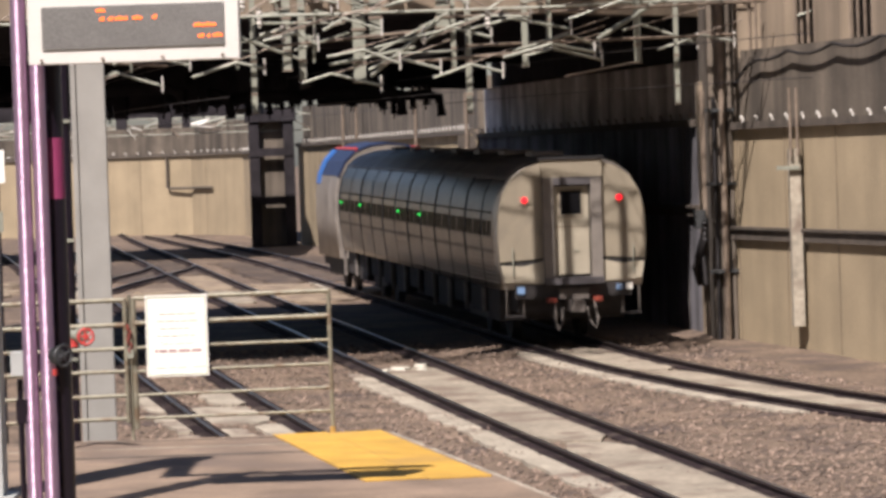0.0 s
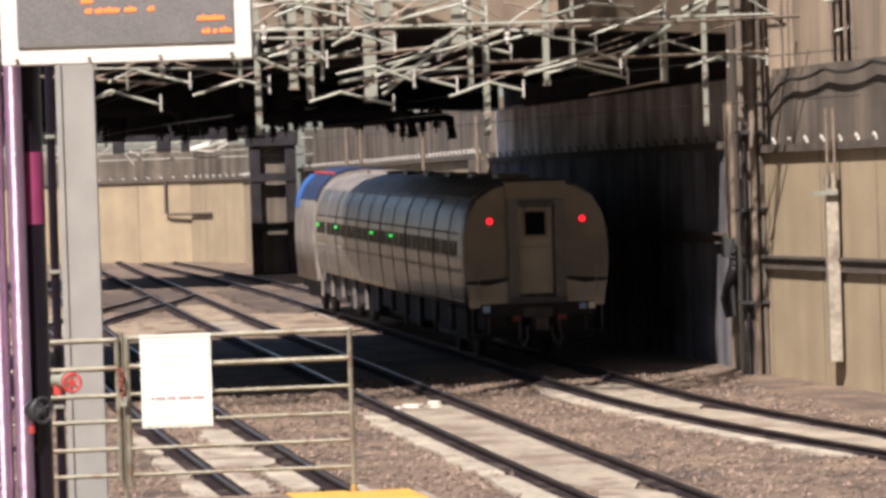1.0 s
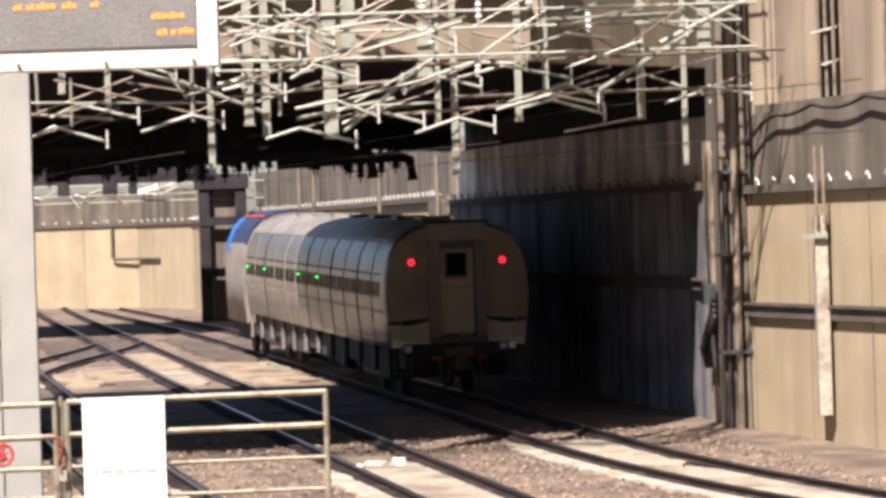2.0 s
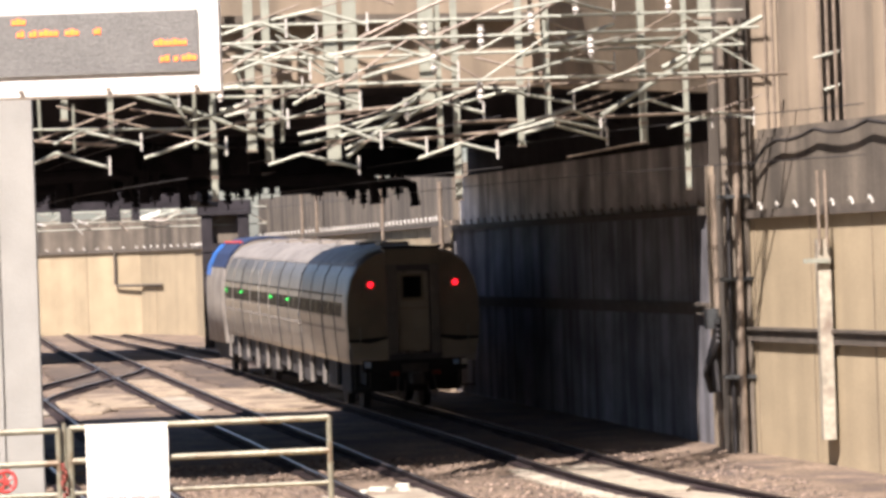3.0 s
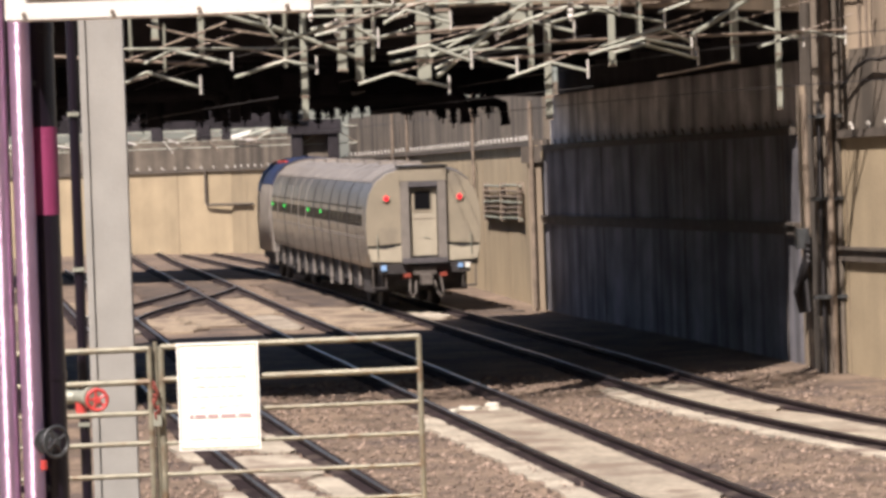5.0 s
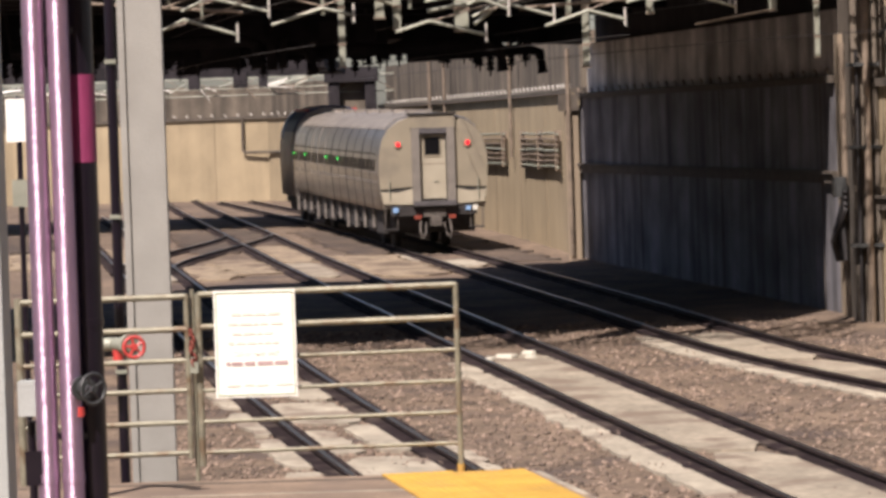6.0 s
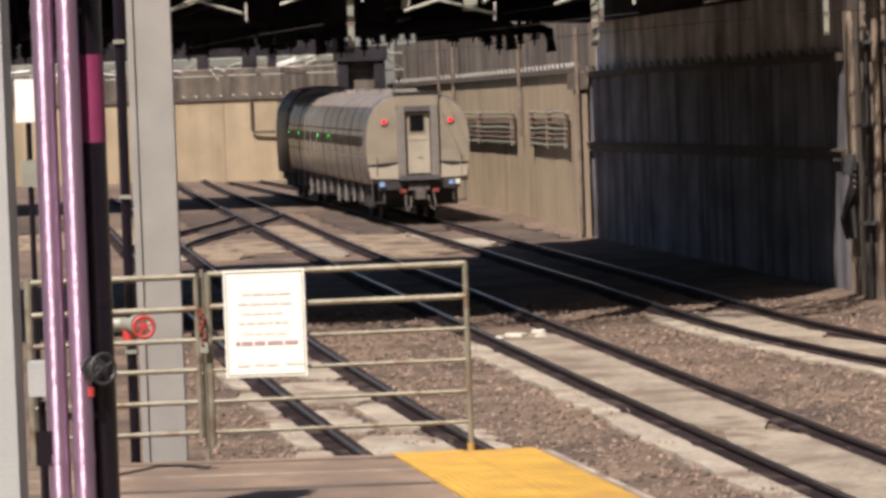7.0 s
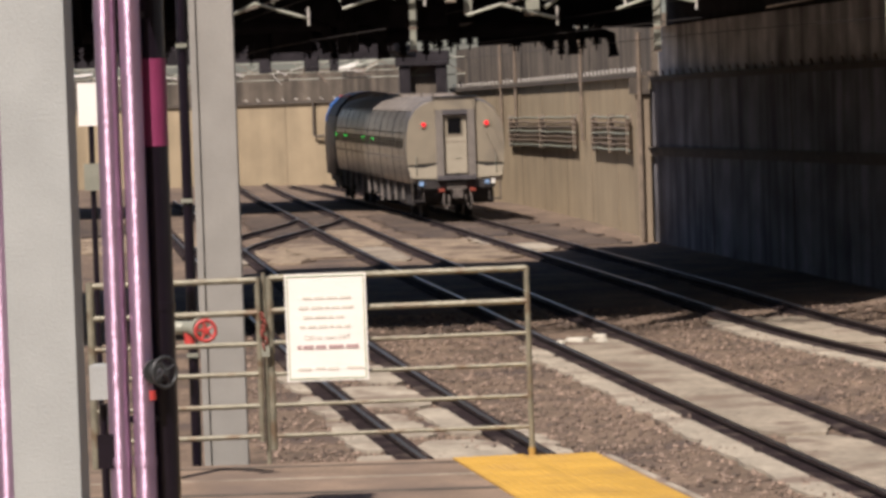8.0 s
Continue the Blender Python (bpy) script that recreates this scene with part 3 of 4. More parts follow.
# ---- the road bridge over the tracks ----
bridge = thing("road_bridge", "tan concrete road bridge with a near-black underside", "bridge", kind="structure")
N0, N1, N2, N3 = (-25.0, 56.9), (2.8, 65.3), (3.3, 67.3), (7.6, 73.2)     # near edge
F0, F1 = (-24.6, 57.2), (2.0, 97.6)                                       # far edge
Q1, Q2, Q3, Q4 = (-9.9, 84.5), (-2.75, 84.5), (-3.3, 89.8), (-0.9, 90.6)                      # step added in the far edge beside the track, letting sun onto the train


def slab(pts, z0, z1):
    bm = bmesh.new()
    loft(bm, [[(x, y, z0) for x, y in pts], [(x, y, z1) for x, y in pts]])
    return bm


part("deck", slab([N0, N1, N2, N3, (14, 76), (14, 102), F1, Q4, Q3, Q2, Q1, F0], 7.2, 7.7), DARKSTEEL, bridge, "near-black deck underside, deep shade put into its colour")
def edge_beam(a, b, z0, z1, t, name, mat, label=""):
    d = (Vector(b) - Vector(a)).normalized()
    n = Vector((d.y, -d.x)) * t
    return part(name, slab([a, b, (b[0] + n.x, b[1] + n.y), (a[0] + n.x, a[1] + n.y)], z0, z1), mat, bridge, label)


for a, b in ((N1, N2), (N2, N3)):
    edge_beam(a, b, 7.08, 10.6, 0.3, "fascia_beam", FASCIA)
edge_beam(N0, N1, 7.08, 8.3, 0.4, "fascia_beam", FASCIA, "sunlit tan fascia beam")
edge_beam(N0, N1, 8.3, 10.6, 0.25, "parapet", FASCIA, "tan parapet")
edge_beam((-25, 56.7), (2.8, 65.1), 8.22, 8.36, 0.5, "string_course", WALLDARK)
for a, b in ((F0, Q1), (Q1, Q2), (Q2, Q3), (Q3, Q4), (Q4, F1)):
    edge_beam(a, b, 5.75 if a in (F0, Q1) else 6.1, 7.75, 0.4, "far_beam", DARKSTEEL)
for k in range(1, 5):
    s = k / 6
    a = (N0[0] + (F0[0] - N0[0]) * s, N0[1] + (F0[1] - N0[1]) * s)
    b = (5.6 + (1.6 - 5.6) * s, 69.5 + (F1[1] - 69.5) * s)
    edge_beam(a, b, 6.6, 7.2, 0.35, "girder", DARKSTEEL)

# hoses, insulators and pipes that hang beneath the far beam
rng = random.Random(8)
for k in range(84):
    s = rng.uniform(0.42, 0.95)
    x, y = F0[0] + (F1[0] - F0[0]) * s, F0[1] + (F1[1] - F0[1]) * s - 0.3
    if Q1[0] < x < Q2[0]:
        y = Q1[1] - 0.2
    if x > -2.75:
        y = min(y, 90.0)
    l = rng.uniform(0.1, 0.6) ** 1.3
    h = thing("hanging_insulator", "black insulator hanging beneath the bridge", "insulator", "insulators beneath the bridge")
    bm = bmesh.new()
    turned(bm, x, y, [(6.15, 0.04)] + [(5.85 - l * q / 8, 0.12 if q % 2 else 0.06) for q in range(9)])
    part("insulator_body", bm, DARKSTEEL, h)
    rodpart("hook", (x, y, 5.85 - l), (x, y, 5.72 - l), 0.025, DARKSTEEL, h, 6)
for z, y, x0, x1 in ((5.85, 76.0, -10.5, -5.6), (5.72, 78.8, -8.6, -4.6), (5.68, 79.2, -5.2, -0.4), (5.75, 90.0, -2.4, 0.6), (5.93, 79.0, -9.0, -6.2)):
    bm = bmesh.new()
    path_rod(bm, [(x0 - 0.2, y, 7.3), (x0, y, z), (x1, y, z + 0.12), (x1 + 0.3, y, z + 0.02), (x1 + 0.36, y, z - 0.5)], 0.14, 8)
    tagged(part("drain_pipe", bm, DARKSTEEL), "black drain pipe hung beneath the bridge", "pipe")


for x, y, w, h, z in ((-3.7, 78.0, 0.62, 0.44, 5.9), (-3.0, 78.2, 0.4, 0.36, 5.92), (-6.2, 78.0, 0.85, 0.4, 5.42), (-6.9, 78.4, 0.3, 0.62, 5.3), (-5.1, 78.3, 0.22, 0.7, 5.35), (-4.85, 78.3, 0.16, 0.6, 5.4)):
    box_hung = thing("switch_box", "black switch box hung beneath the bridge", "switch box", "switch boxes beneath the bridge")
    boxpart("case", (x - w / 2, x + w / 2, y - 0.2, y + 0.2, z, z + h), DARKSTEEL, box_hung, bevel=0.03)
    rodpart("hanger", (x, y, z + h), (x, y, 7.25), 0.05, DARKSTEEL, box_hung, 6)
    boxpart("lid", (x - w / 2 - 0.02, x + w / 2 + 0.02, y - 0.22, y + 0.22, z + h, z + h + 0.04), DARKSTEEL, box_hung)


# ---- overhead wire structures ----
def set_back(p):
    """The gear beside the retaining wall stands further back, close against the bridge."""
    f = 1 + 0.085 * min(1.0, max(0.0, (p[0] - 3.3) / 1.2)) if p[1] < 100 else 1.0
    return (p[0] * f, p[1] * f, 4.05 + (p[2] - 4.05) * f)


def gantry(y, x0, x1, z, h, seed, label):
    """A light lattice beam with zigzag bracing and drop posts."""
    g = thing("catenary_gantry", label, "gantry", "overhead wire gantries")
    for nm, zc in (("top_chord", z + h), ("bottom_chord", z)):
        bm = bmesh.new()
        path_rod(bm, [set_back((x, y + 0.5 * (x - x0) / (x1 - x0), zc)) for x in ([x0, 3.3, 4.5, x1] if y < 100 else [x0, x1])], 0.026, 8)
        part(nm, bm, GALV, g)
    n = int((x1 - x0) / 1.15)
    for k in range(n):
        xa, xb = x0 + (x1 - x0) * k / n, x0 + (x1 - x0) * (k + 1) / n
        za, zb = (z, z + h) if k % 2 else (z + h, z)
        rodpart("brace", set_back((xa, y + 0.5 * k / n, za)), set_back((xb, y + 0.5 * (k + 1) / n, zb)), 0.02, GALVOLD if k % 3 else GALV, g, 6)
    return g


gantry(60.0, -16.0, 6.6, 6.95, 0.75, 1, "pale lattice gantry for the overhead wires")
gantry(61.6, -16.0, 6.5, 7.5, 0.6, 2, "pale lattice gantry for the overhead wires")


gantry(62.0, -16.0, 6.5, 9.0, 0.8, 4, "pale lattice gantry for the overhead wires")


def drop_post(x, y, z0, z1, w, label="pale galvanised drop post beneath a gantry"):
    p = thing("drop_post", label, "post", "drop posts")
    boxpart("tube", (x - w / 2, x + w / 2, y - w / 2, y + w / 2, z0, z1), GALV, p, bevel=w * 0.15)
    boxpart("foot_plate", (x - w * 0.62, x + w * 0.62, y - w * 0.62, y + w * 0.62, z0 - 0.03, z0), GALVOLD, p)
    for z in (z0 + 0.35, z0 + 1.0):
        boxpart("clamp", (x - w * 0.6, x + w * 0.6, y - w * 0.6, y + w * 0.6, z, z + 0.05), GALVOLD, p)


for x, z0, w in ((-0.72, 5.68, 0.24), (-0.38, 6.55, 0.24), (-2.82, 5.12, 0.11), (1.44, 4.98, 0.12), (4.72, 5.85, 0.14), (2.57, 5.88, 0.12), (5.48, 5.02, 0.10),
                 (-2.15, 5.95, 0.16), (-1.85, 5.75, 0.14), (0.95, 6.7, 0.26), (5.85, 7.05, 0.24), (3.05, 6.4, 0.1), (-4.6, 6.3, 0.1), (-6.4, 6.2, 0.1), (1.15, 5.9, 0.1), (-5.4, 6.6, 0.12)):
    px, py, pz = set_back((x, 62.0 + 0.5 * (x + 16) / 25.6, z0))
    drop_post(px, py, pz, 9.85 if x > 4 else 9.7, w)


def gull(x0, xm, x1, z0, zm, z1, y=61.0, label="pale cranked cantilever tube for the overhead wire"):
    """A cranked cantilever tube, highest in the middle, with a hanger and a clamp."""
    g = thing("catenary_cantilever", label, "cantilever", "overhead wire cantilevers")
    bm = bmesh.new()
    path_rod(bm, [set_back(p) for p in ((x0, y, z0), (xm, y, zm), (x1, y, z1))], 0.027, 8)
    part("tube", bm, GALV, g)
    rodpart("hanger", set_back((x1, y, z1 + 0.2)), set_back((x1, y, z1 - 0.12)), 0.022, INSUL, g, 6)
    rodpart("stay", set_back((x0, y, z0)), set_back((x1 + 0.2, y + 0.4, zm + 0.3)), 0.016, GALVOLD, g, 6)


for spans in (
        (-5.95, -5.46, -4.55, 5.76, 5.98, 5.69),
        (-1.84, -1.25, -0.29, 5.65, 5.82, 5.55),
        (-0.52, -0.03, 0.88, 5.87, 6.11, 5.84),
        (-3.96, -3.08, -2.55, 5.84, 6.10, 5.96),
        (-5.50, -5.01, -4.00, 6.13, 6.34, 6.07),
        (-2.63, -2.24, -1.56, 6.61, 6.70, 6.53),
        (1.49, 2.27, 3.43, 6.59, 6.78, 6.53),
        (2.54, 3.07, 3.98, 6.04, 6.17, 5.89),
        (0.73, 1.47, 2.09, 5.67, 5.91, 5.74),
        (5.01, 5.89, 6.51, 6.05, 6.29, 6.16),
        (3.41, 4.24, 5.44, 7.44, 7.63, 7.30),
        (7.57, 8.35, 9.12, 7.16, 7.34, 7.22),
        (2.30, 3.37, 3.95, 6.14, 6.43, 6.14),
        (4.39, 4.73, 5.79, 6.45, 6.54, 6.15),
        (-2.49, -1.53, -0.94, 7.75, 7.49, 7.86),
        (7.74, 8.52, 9.30, 6.61, 6.85, 6.92)):
    gull(*spans)

for x0, z0, x1, z1, r in (
        (3.9, 6.3, 5.75, 7.4, 0.05), (5.0, 7.1, 6.8, 7.95, 0.05), (-0.5, 5.75, 0.9, 6.85, 0.04), (-1.3, 6.0, 0.4, 6.3, 0.035), (-0.2, 7.1, 1.6, 7.6, 0.04),
        (-3.3, 6.7, -1.9, 6.15, 0.035), (-7.5, 6.35, -4.5, 6.1, 0.03), (0.3, 6.0, 2.9, 6.15, 0.03), (2.6, 7.4, 4.2, 7.9, 0.04), (0.8, 6.85, 7.2, 6.95, 0.03),
        (1.4, 6.28, 6.6, 6.32, 0.03), (-2.4, 6.4, 0.6, 6.62, 0.03), (-4.2, 6.95, -2.6, 6.45, 0.035), (3.0, 7.55, 5.4, 7.62, 0.045), (3.3, 5.62, 4.7, 5.85, 0.02)):
    bm = bmesh.new()
    rod(bm, set_back((x0, 61.4, z0)), set_back((x1, 61.8, z1)), r, 8)
    tagged(part("stay_tube", bm, GALVOLD if r < 0.035 else GALV), "pale steel stay tube among the overhead gear", "tube", "overhead stay tubes")
for x0, z0, x1, z1, r in ((-5.95, 6.40, -2.84, 6.31, 0.022), (-5.76, 6.22, -4.09, 6.80, 0.018), (-5.45, 6.79, -3.09, 6.14, 0.018), (-4.19, 6.70, -3.22, 6.52, 0.018), (-3.22, 6.44, -2.15, 6.68, 0.022), (-2.15, 6.68, -1.67, 6.54, 0.022), (-1.97, 6.30, -0.89, 6.61, 0.022), (-2.72, 6.85, -0.98, 6.81, 0.026), (-1.55, 7.06, -0.92, 6.89, 0.022), (-0.70, 6.23, 1.16, 6.65, 0.026), (0.07, 6.17, 1.18, 6.19, 0.022), (-0.61, 6.07, 1.21, 7.02, 0.022), (-3.50, 6.87, -3.18, 6.38, 0.024), (-2.41, 7.54, -2.22, 6.95, 0.024), (-5.75, 7.02, -5.74, 6.19, 0.030), (-5.16, 6.81, -5.17, 5.98, 0.025), (-3.08, 6.93, -3.09, 5.99, 0.035), (-1.55, 7.02, -1.59, 6.05, 0.030)):
    bm = bmesh.new()
    rod(bm, (x0, 61.2, z0), (x1, 61.3, z1), r, 8)
    tagged(part("stay_tube", bm, GALVOLD if r < 0.021 else GALV), "pale steel stay tube among the overhead gear", "tube", "overhead stay tubes")
rng = random.Random(21)
for k in range(20):
    x, z, s = rng.uniform(-7.0, 3.4), rng.uniform(6.15, 8.4), rng.uniform(0.5, 1.1)
    gull(x - s, x + rng.uniform(-0.2, 0.2), x + s, z - rng.uniform(0.1, 0.25), z, z - rng.uniform(0.05, 0.3), rng.uniform(58.5, 61.9))
for k in range(18):
    x, z = rng.uniform(-7.0, 3.4), rng.uniform(6.3, 8.6)
    bm = bmesh.new()
    rod(bm, (x, 60.6, z), (x + rng.uniform(0.8, 2.0) * rng.choice((-1, 1)), rng.uniform(60, 61.8), z + rng.uniform(-0.1, 0.8)), rng.uniform(0.02, 0.035), 6)
    tagged(part("stay_tube", bm, rng.choice((GALV, GALVOLD, GALVOLD))), "pale steel stay tube among the overhead gear", "tube", "overhead stay tubes")
for k in range(22):
    x, z = rng.uniform(-7.0, 6.0), rng.uniform(6.2, 8.2)
    bm = bmesh.new()
    turned(bm, x, rng.uniform(60, 61.9), [(z, 0.03)] + [(z + 0.03 + 0.05 * q, 0.065 if q % 2 else 0.035) for q in range(8)], 8)
    tagged(part("post_insulator", bm, INSUL), "small pale ribbed insulator among the overhead gear", "insulator", "overhead insulators")
# wires along the tracks
for curve in (track_a, track_b, track_c):
    w = thing("overhead_wire", "thin overhead contact and carrier wires", "wire", "overhead wires")
    for z, nm in ((5.35, "contact_wire"), (6.1, "carrier_wire")):
        bm = bmesh.new()
        path_rod(bm, [(curve(y), y, z + rail_z(y) * 0.6) for y in range(52, 160, 6)], 0.008, 4)
        part(nm, bm, CABLE, w)

# sunlit gear far beyond the bridge, and a dark second bridge
for y, z in ((146.0, 5.5), (156.0, 5.9)):
    gantry(y, -32.0, -4.5 - 0.12 * (y - 146), z, 0.7, int(y), "distant pale lattice gantry beyond the bridge")
walkway = thing("far_bridge", "dark second bridge beyond the road", "bridge", kind="structure")
boxpart("deck", (-40, -6.4, 126.5, 143.2, 6.2, 6.6), DARKSTEEL, walkway)
boxpart("girder", (-40, -7.0, 126.2, 126.5, 5.95, 7.0), DARKSTEEL, walkway)
for x, w in ((-9.6, 0.5), (-8.7, 0.3), (-13.0, 0.6), (-11.2, 0.4)):
    boxpart("signal_head", (x, x + w, 125.8, 126.2, 5.55, 6.1), DARKSTEEL, walkway, "", 0.05)
rng = random.Random(33)
for k in range(30):
    x, z = rng.uniform(-24, -8.5), rng.uniform(5.55, 6.15)
    bm = bmesh.new()
    rod(bm, (x, 146.2, 5.85), (x + rng.uniform(0.4, 1.6), 146.2, z + rng.uniform(-0.35, 0.35)), rng.uniform(0.02, 0.045), 6)
    tagged(part("stay_tube", bm, rng.choice((GALV, GALVOLD, INSUL))), "distant pale stay tube beyond the bridge", "tube", "distant stay tubes")

# plain unseen walls added west and behind the eye to cut sky light
tagged(boxpart("wall_west", (-63, -62, -40, 190, -1.2, 7), WALLDARK, None), "plain brown unseen retaining wall added along the cutting", "wall", kind="structure")
tagged(boxpart("wall_behind_eye", (-60, 60, -41, -40, -1.2, 58), WALLDARK, None), "plain brown unseen wall added to block sky light", "wall", kind="structure")


# ---- the platform end ----
PZ = 1.49
DIRX = -0.187                      # the platform edge drifts left with distance
platform = thing("platform", "worn brown-grey concrete platform end", "platform", kind="structure")


def edge_x(y, off=0.0):
    return 0.12 + DIRX * (y - 26.0) + off


bm = bmesh.new()
loft(bm, [[(-14, 26.05, z), (edge_x(26.05), 26.05, z), (edge_x(-16), -16, z), (-14, -16, z)] for z in (-1.2, PZ)])
part("deck", bm, PLATFORM, platform)
bm = bmesh.new()
loft(bm, [[(-14, 26.25, z), (edge_x(26.25), 26.25, z), (edge_x(26.05), 26.05, z), (-14, 26.05, z)] for z in (-1.2, PZ - 0.03)])
part("end_kerb", bm, DUSTY, platform, "pale concrete kerb at the platform end")
for y, w, m in ((24.9, 0.05, DUSTY), (25.75, 0.08, CAP), (23.9, 0.12, CAP)):
    bm = bmesh.new()
    box(bm, -9, edge_x(y, -1.12), y, y + w, PZ, PZ + 0.004)
    part("joint", bm, m, platform)
bm = bmesh.new()
loft(bm, [[(edge_x(y, 0.0), y, z), (edge_x(y, 0.09), y, z), (edge_x(y, 0.09), y, z - 0.22), (edge_x(y, 0.0), y, z - 0.22)] for y, z in ((26.2, PZ - 0.02), (-16, PZ - 0.02))])
part("edge_strip", bm, DUSTY, platform, "pale concrete platform edge")

# yellow tactile tiles with rows of low domes
TILE = bmesh.new()
box(TILE, 0.004, 0.526, 0.004, 0.526, 0, 0.012)
for i in range(8):
    for j in range(8):
        c = Vector((0.065 + i * 0.0575, 0.065 + j * 0.0575, 0.0118))
        a = [TILE.verts.new(c + Vector((0.02 * math.cos(k * 1.2566), 0.02 * math.sin(k * 1.2566), 0))) for k in range(5)]
        b = [TILE.verts.new(c + Vector((0.012 * math.cos(k * 1.2566), 0.012 * math.sin(k * 1.2566), 0.003))) for k in range(5)]
        TILE.faces.new(b)
        for k in range(5):
            TILE.faces.new((a[k], a[(k + 1) % 5], b[(k + 1) % 5], b[k]))
TILE_MESH = finish(TILE, "tactile_tile", YELLOW)
for r in range(10):
    for c in range(2):
        t = new("tactile_tile", TILE_MESH)
        t.parent = platform
        y = 26.0 - 0.53 * (r + 1)
        t.matrix_world = Matrix.Translation((edge_x(y + 0.27, -1.07 + 0.53 * c), y, PZ + 0.001)) @ pose(0, 0, 0, 0, 0, 10.6)


# ---- the gate and fence at the platform end ----
def bar(a, b, r, name, owner, mat=GATEPAINT, n=10):
    return rodpart(name, a, b, r, mat, owner, n)


gate = thing("platform_gate", "olive-grey tubular steel gate, closed and chained", "gate")
bar((-2.30, 26.0, 1.60), (-2.30, 26.0, 2.87), 0.026, "stile", gate)
bar((-0.41, 26.0, 1.52), (-0.41, 26.0, 2.89), 0.022, "stile", gate)
for z in (2.86, 2.62, 2.385, 2.155, 1.925, 1.70):
    bar((-2.30, 26.0, z), (-0.41, 26.0, z + 0.015), 0.024 if z > 2.5 else 0.016, "rail", gate)
bar((-0.41, 26.0, PZ), (-0.41, 26.0, 1.56), 0.028, "foot", gate, YELLOW)
fence = thing("platform_fence", "olive-grey tubular steel fence panel", "fence")
bar((-2.385, 26.0, 1.66), (-2.385, 26.0, 2.87), 0.022, "stile", fence)
bar((-3.62, 26.0, PZ), (-3.62, 26.0, 2.87), 0.03, "post", fence)
for z in (2.85, 2.61, 2.38, 2.16, 1.925, 1.70):
    bar((-3.62, 26.0, z - 0.01), (-2.385, 26.0, z), 0.024 if z > 2.5 else 0.02, "rail", fence)
bar((-2.345, 26.05, PZ), (-2.345, 26.05, 2.90), 0.018, "post", fence)
lock = thing("chain_and_padlock", "rusty chain with a silver padlock on the gate", "padlock")
bm = bmesh.new()
for k in range(6):
    ring(bm, (-2.345 + 0.015 * math.sin(k * 2), 25.94, 2.36 + 0.045 * k), (1, 0.4 * (k % 2), 0.2), 0.03, 0.008, 10, 5)
part("chain", bm, BRICKRED, lock)
boxpart("padlock_body", (-2.365, -2.305, 25.92, 25.96, 2.29, 2.37), GALV, lock, bevel=0.008)
bm = bmesh.new()
ring(bm, (-2.335, 25.94, 2.38), (0, 1, 0), 0.022, 0.007, 12, 5)
part("shackle", bm, GALV, lock)

notice = thing("notice_board", "white notice board with green border fixed to the gate", "sign")
boxpart("panel", (-2.18, -1.585, 25.93, 25.945, 2.10, 2.885), PAPER, notice, bevel=0.006)
GREENLINE = material("thin_green_border", (0.30, 0.42, 0.20), 0.6, vary=0.1)
for d in ((-2.165, -1.60, 2.115, 2.121), (-2.165, -1.60, 2.864, 2.870), (-2.165, -2.159, 2.121, 2.864), (-1.606, -1.60, 2.121, 2.864)):
    boxpart("border", (d[0], d[1], 25.926, 25.93, d[2], d[3]), GREENLINE, notice)


def text(s, size, x, y, z, mat, owner, label=""):
    cu = bpy.data.curves.new("lettering", "FONT")
    cu.body, cu.size, cu.align_x, cu.extrude = s, size, "CENTER", 0.001
    tmp = new("lettering", cu)
    me = bpy.data.meshes.new_from_object(tmp.evaluated_get(bpy.context.evaluated_depsgraph_get()))
    bpy.data.objects.remove(tmp)
    ob = new("lettering", me)
    me.materials.clear()
    me.materials.append(mat)
    ob.parent = owner
    ob.matrix_world = pose(x, y, z, 90, 0, 0)
    return ob


rng = random.Random(5)
for w, z in ((0.34, 2.70), (0.40, 2.63), (0.34, 2.56), (0.40, 2.49)):
    x = -1.88 - w / 2
    while x < -1.88 + w / 2 - 0.04:
        l = rng.uniform(0.03, 0.09)
        boxpart("text_line", (x, x + l, 25.925, 25.93, z, z + 0.018), INK, notice)
        x += l + 0.016
text("Call or text 24/7", 0.05, -1.88, 25.927, 2.405, INK, notice)
for x0, x1 in ((-2.10, -2.07), (-2.06, -1.98), (-1.965, -1.89), (-1.87, -1.76), (-1.745, -1.65)):
    boxpart("text_line", (x0, x1, 25.925, 25.93, 2.335, 2.362), INKDARK, notice, "dark bar of print")
for x0, x1, z in ((-2.10, -2.0, 2.18), (-1.97, -1.90, 2.185), (-1.88, -1.80, 2.18), (-1.74, -1.62, 2.185)):
    boxpart("text_line", (x0, x1, 25.925, 25.93, z, z + 0.018), INK, notice)

# the steel column beyond the gate
col = thing("steel_column", "tall grey painted steel column behind the gate", "column")
boxpart("shaft", (-2.955, -2.655, 27.45, 27.75, -1.2, 9.5), COLUMN, col, "", 0.07)
for x in (-2.975, -2.685):
    boxpart("flange", (x, x + 0.05, 27.425, 27.5, -1.1, 9.5), COLUMN, col, "", 0.008)
rodpart("conduit", (-3.04, 27.5, -1.0), (-3.04, 27.5, 9.5), 0.04, PIPEDARK, col, 12, "dark conduit beside the column")
for z in (0.9, 2.2, 3.4, 4.6):
    boxpart("conduit_clamp", (-3.085, -2.995, 27.44, 27.47, z, z + 0.03), GALV, col)
boxpart("base_plate", (-3.05, -2.55, 27.35, 27.85, -1.1, -1.02), GALV, col)

